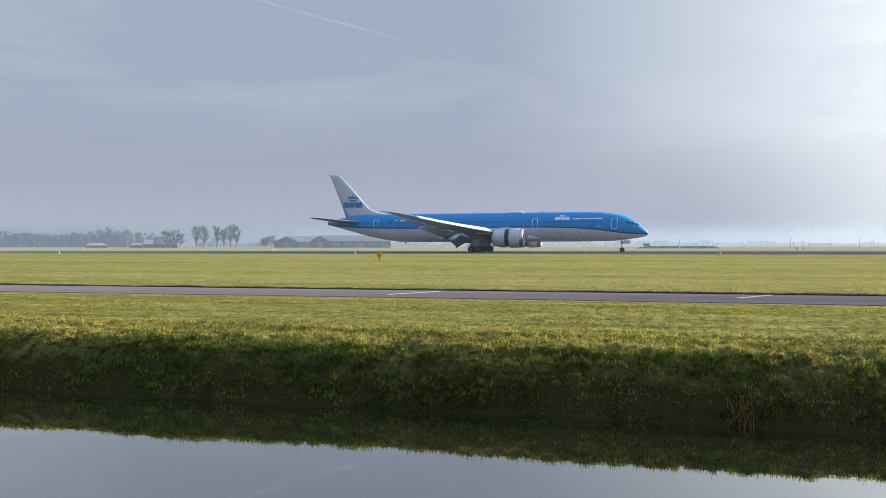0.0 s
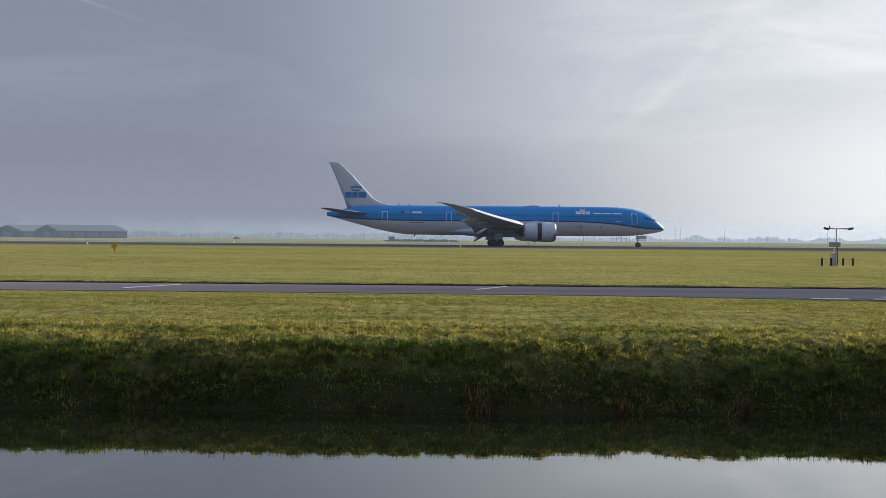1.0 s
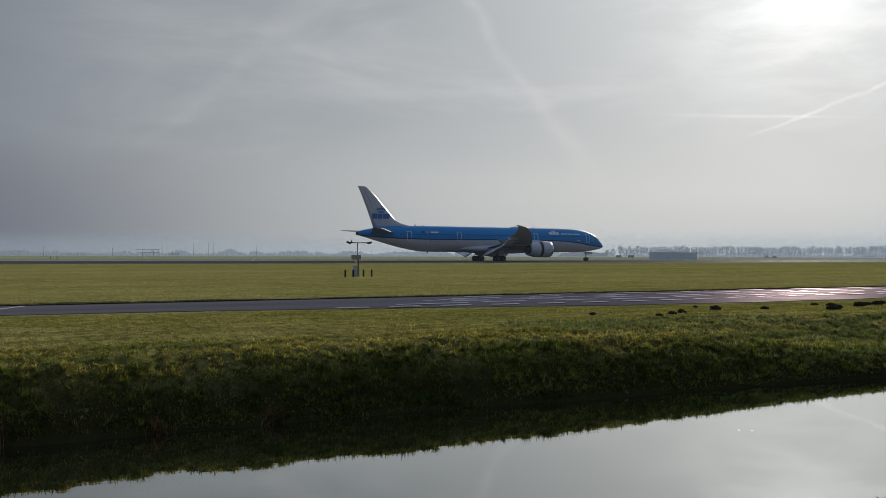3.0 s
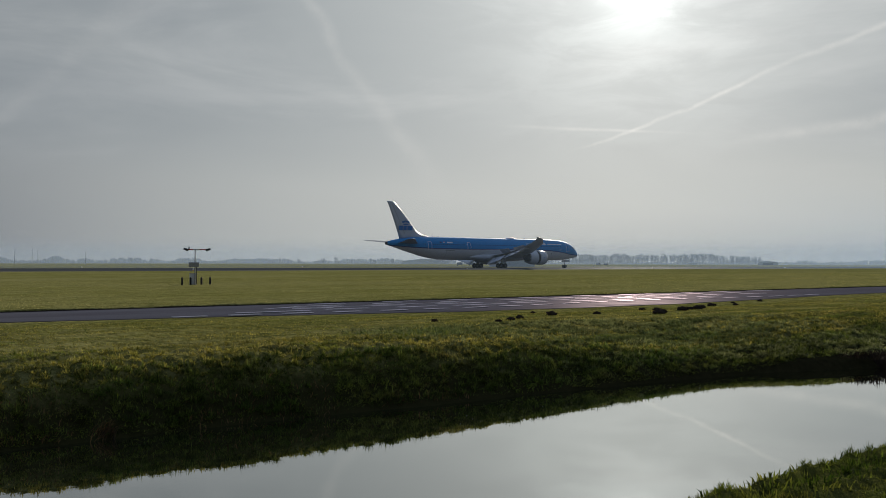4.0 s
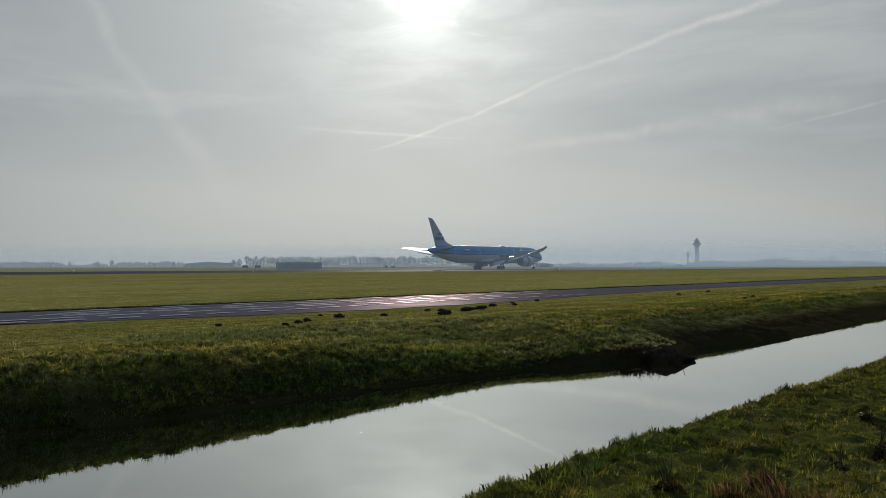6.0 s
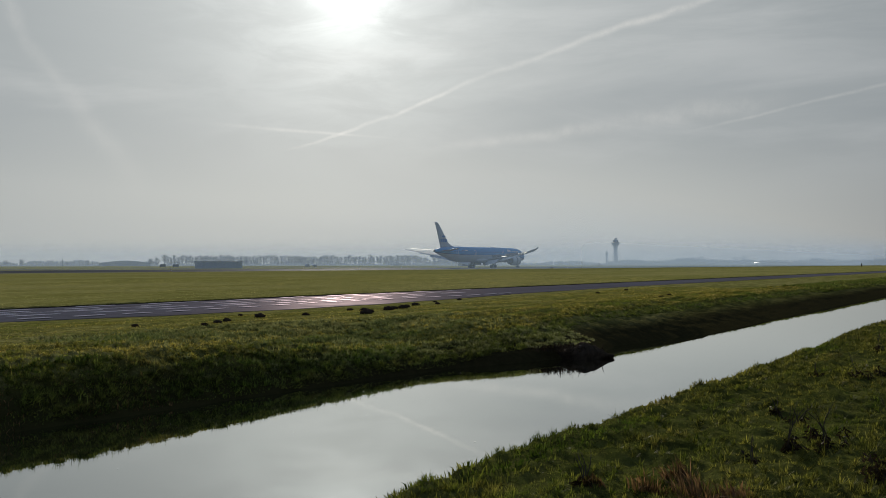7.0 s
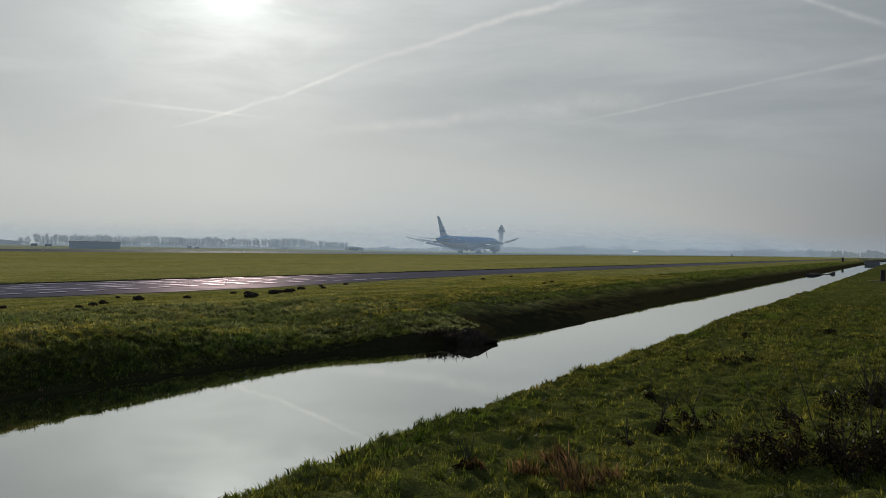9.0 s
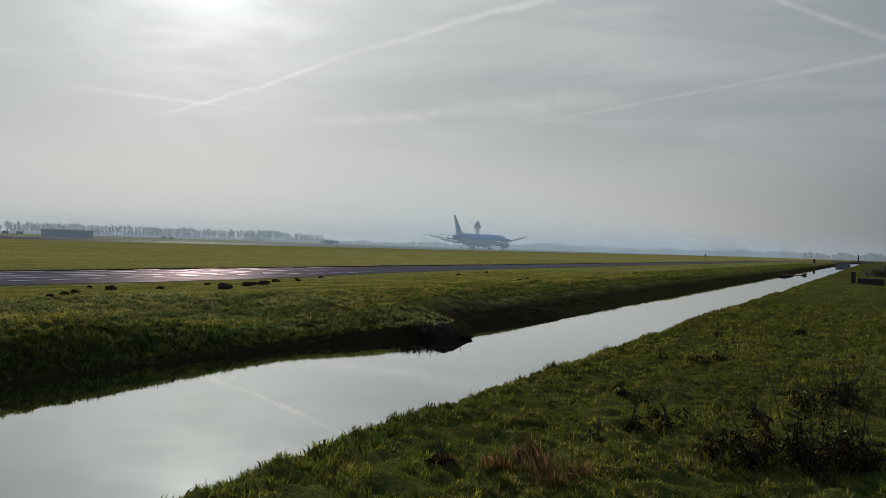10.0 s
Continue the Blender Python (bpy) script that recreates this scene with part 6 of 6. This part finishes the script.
for k, (x, y, r) in enumerate(((22.0, 17.5, .42), (22.7, 17.9, .36), (23.3, 18.6, .32), (24.2, 18.3, .40), (24.9, 18.6, .34), (25.8, 18.9, .42), (26.6, 19.3, .30), (23.8, 19.6, .26), (28.4, 20.2, .36),
                               (29.6, 20.0, .24), (16.4, 17.9, .30), (17.1, 18.3, .26), (18.9, 18.9, .38), (15.6, 17.5, .22), (14.4, 18.6, .22), (20.4, 18.5, .26), (19.7, 20.5, .18), (40.6, 15.0, .30), (42.4, 15.3, .26), (31.5, 21.4, .22), (34, 21.8, .26), (43.8, 19.6, .28), (50, 20.6, .3))):
    molehill(x * 0.955, y * 0.955, r * 0.42, k)


# ---- things at the ditch ----
def slumped_sod():
    bm = bmesh.new()
    bmesh.ops.create_icosphere(bm, subdivisions=4, radius=1.0)
    for v in bm.verts:
        q = noise.noise(v.co * 1.6) * 0.35 + noise.noise(v.co * 4.5) * 0.16
        v.co = v.co * (1 + q)
        taper = 1.0 - 0.55 * max(0, -v.co.y)
        v.co.x *= 0.40 * taper
        v.co.y *= 0.62
        v.co.z = max(-0.3, v.co.z * 0.30 * taper + 0.05 * noise.noise(v.co * 7))
    m = thing("slumped_sod", "dark slumped block of sod sliding into the ditch", "earth clod", pose(20.5, 9.5, WATER_Z + 0.05, 0, 0, 38))
    part("clod", bm, EARTH, m, "wet black earth", True)
    part("stick", tube(bmesh.new(), (-0.2, 0.2, 0.24), (0.35, -0.1, 0.27), 0.035, 0.025, 6), WOOD, m)
    part("stick", tube(bmesh.new(), (0.05, -0.2, 0.22), (0.25, -0.6, 0.0), 0.025, 0.02, 6), WOOD, m)
    r = np.random.RandomState(9)
    xs, ys = r.normal(20.0, 0.4, 500), r.normal(10.0, 0.3, 500)
    blades("clod_grass", xs, ys, r.uniform(0.08, 0.22, 500), r.uniform(0.012, 0.024, 500), DEAD, "withered grass hanging from the slumped sod", 19, 1.2, WATER_Z + 0.22 + 0 * xs)


slumped_sod()


def sunken_trunk():
    m = thing("sunken_trunk", "dark tapered tree trunk lying in the ditch", "log", pose(112, 9.6, WATER_Z + 0.05))
    bm = bmesh.new()
    rings = []
    for k in range(9):
        u = k / 8
        r = 0.14 * (1 - u) + 0.06 + 0.03 * math.sin(k * 3) + (0.16 if k == 7 else 0)
        rings.append([(17 * u, -1.9 * u + r * math.cos(2 * math.pi * j / 10), r * 0.8 * math.sin(2 * math.pi * j / 10) + 0.1 * math.sin(k)) for j in range(10)])
    part("trunk", loft(rings, True, bm), WOOD, m, smooth=True)
    part("branch", tube(bmesh.new(), (14, -1.6, 0.05), (15.4, -1.7, 0.3), 0.08, 0.03, 6), WOOD, m)


sunken_trunk()


def culvert():
    m = thing("culvert_head", "low dark concrete culvert head with an upright post", "culvert", pose(62, 0.6, -0.10))
    part("wall", boxed((0.2, -0.55, 0.24), (0.5, 1.5, 0.42), None, 0.04), WOOD, m, "dark tarred timber wall")
    part("post", boxed((0, 0.45, 0.40), (0.28, 0.28, 0.86), None, 0.03), WOOD, m)
    part("sill", boxed((-0.1, 0.5, 0.05), (0.9, 1.7, 0.14), None, 0.03), WOOD, m)
    part("end_block", boxed((0.3, -1.95, 0.1), (0.8, 1.1, 0.22), None, 0.04), WOOD, m)
    # the dam's pale concrete stands in for the haze before it
    w = thing("dam_wall", "dam wall reaching into the ditch, in pale concrete standing in for haze", "dam", pose(300, 8.0, -0.1))
    part("wall", boxed((0, 0, -0.4), (3.0, 4.0, 1.3), None, 0.1), CONC, w)
    part("coping", boxed((0, 0, 0.29), (3.4, 4.2, 0.14), None, 0.04), CONC, w)
    b = thing("farm_bridge", "low flat bridge across the ditch far away", "bridge", pose(400, 7, -0.1))
    part("deck", boxed((0, 0, 0.35), (5, 16, 0.35), None, 0.05), CONC, b)
    for y in (-7.4, 7.4):
        part("abutment", boxed((0, y, -0.4), (5, 1.4, 1.2)), CONC, b)
    for x, y, h in ((405, 5.2, 3.4), (262, 14, 1.2), (560, 90, 1.8)):
        o = one("field_post", boxed((0, 0, h / 2), (0.5, 0.5, h), None, 0.05), WOOD, "dark upright post beside the ditch", "post")
        o.matrix_basis = pose(x, y, 0)


culvert()


def shrub(x, y, h, seed):
    r = random.Random(seed)
    bm = bmesh.new()
    for k in range(260):
        a, d = r.uniform(0, 2 * math.pi), r.uniform(0, 1) ** 0.7
        p = Vector((math.cos(a) * d * h * 1.1, math.sin(a) * d * h * 1.4, 0))
        q = p + Vector((r.uniform(-.3, .3), r.uniform(-.3, .3), 1)).normalized() * h * r.uniform(0.4, 1.0) * (1 - 0.5 * d)
        tube(bm, p, q, 0.03, 0.012, 3, False)
        e = q + Vector((r.uniform(-1, 1), r.uniform(-1, 1), 0.6)).normalized() * h * 0.25
        tube(bm, p.lerp(q, 0.7), e, 0.018, 0.008, 3, False)
    o = one("bare_shrub", bm, TWIG, "low brown leafless shrub on the near bank", "shrub")
    o.matrix_basis = pose(x, y, 0)


for k, (x, y, h) in enumerate(((92, -1.2, 1.3), (97, -3.0, 1.5), (104, -2.0, 1.2), (118, -3.5, 1.6))):
    shrub(x, y, h, k)


# white specks on the water, painted as glints of the sun
def floating_specks():
    r = np.random.RandomState(41)
    v, f = [], []
    for k in range(120):
        x = r.normal(13.5, 2.6) if k % 3 else r.uniform(-20, 24)
        y = r.uniform(8.6, 10.9) if k % 3 else r.uniform(5.5, 11.2)
        s = r.uniform(0.003, 0.008)
        o = len(v)
        for j in range(6):
            t = j * math.pi / 3
            v.append((x + s * math.cos(t) * r.uniform(0.6, 1.3), y + s * math.sin(t) * r.uniform(0.6, 1.3), WATER_Z + 0.006))
        f += [(o, o + 1, o + 2), (o, o + 2, o + 3), (o, o + 3, o + 4), (o, o + 4, o + 5)]
    tagged(new("floating_specks", raw_mesh("specks", v, f, LOGO_WHITE)), "white specks painted as sun glints on the ditch water", "flotsam", kind="stuff")


floating_specks()


# ---- what moves ----
def motions():
    rows = []
    knots = [0, 1.5, 3, 4.5, 5.5, 7.5, 9, 10]
    for k in range(41):
        t = k * 0.25
        x = -10.458 + 56.427 * t - 1.5625 * t ** 2 + 0.12152 * t ** 3 - 0.0038595 * t ** 4
        x += float(np.interp(t, knots, [-0.1, -0.5, 0.0, 0.5, 1.2, 0.2, 0.6, -1.5]))
        y = float(np.interp(t, knots, [185.3, 186.0, 187.2, 187.0, 187.0, 186.4, 186.2, 185.8]))
        turn = float(np.interp(t, knots, [0.0, 0.0, -0.1, 0.3, 0.5, 0.8, -1.0, -1.6]))
        rows.append((t, pose(x + 0.2, y, 0.12, 0, 0, turn)))
    walk(jet, rows)


motions()
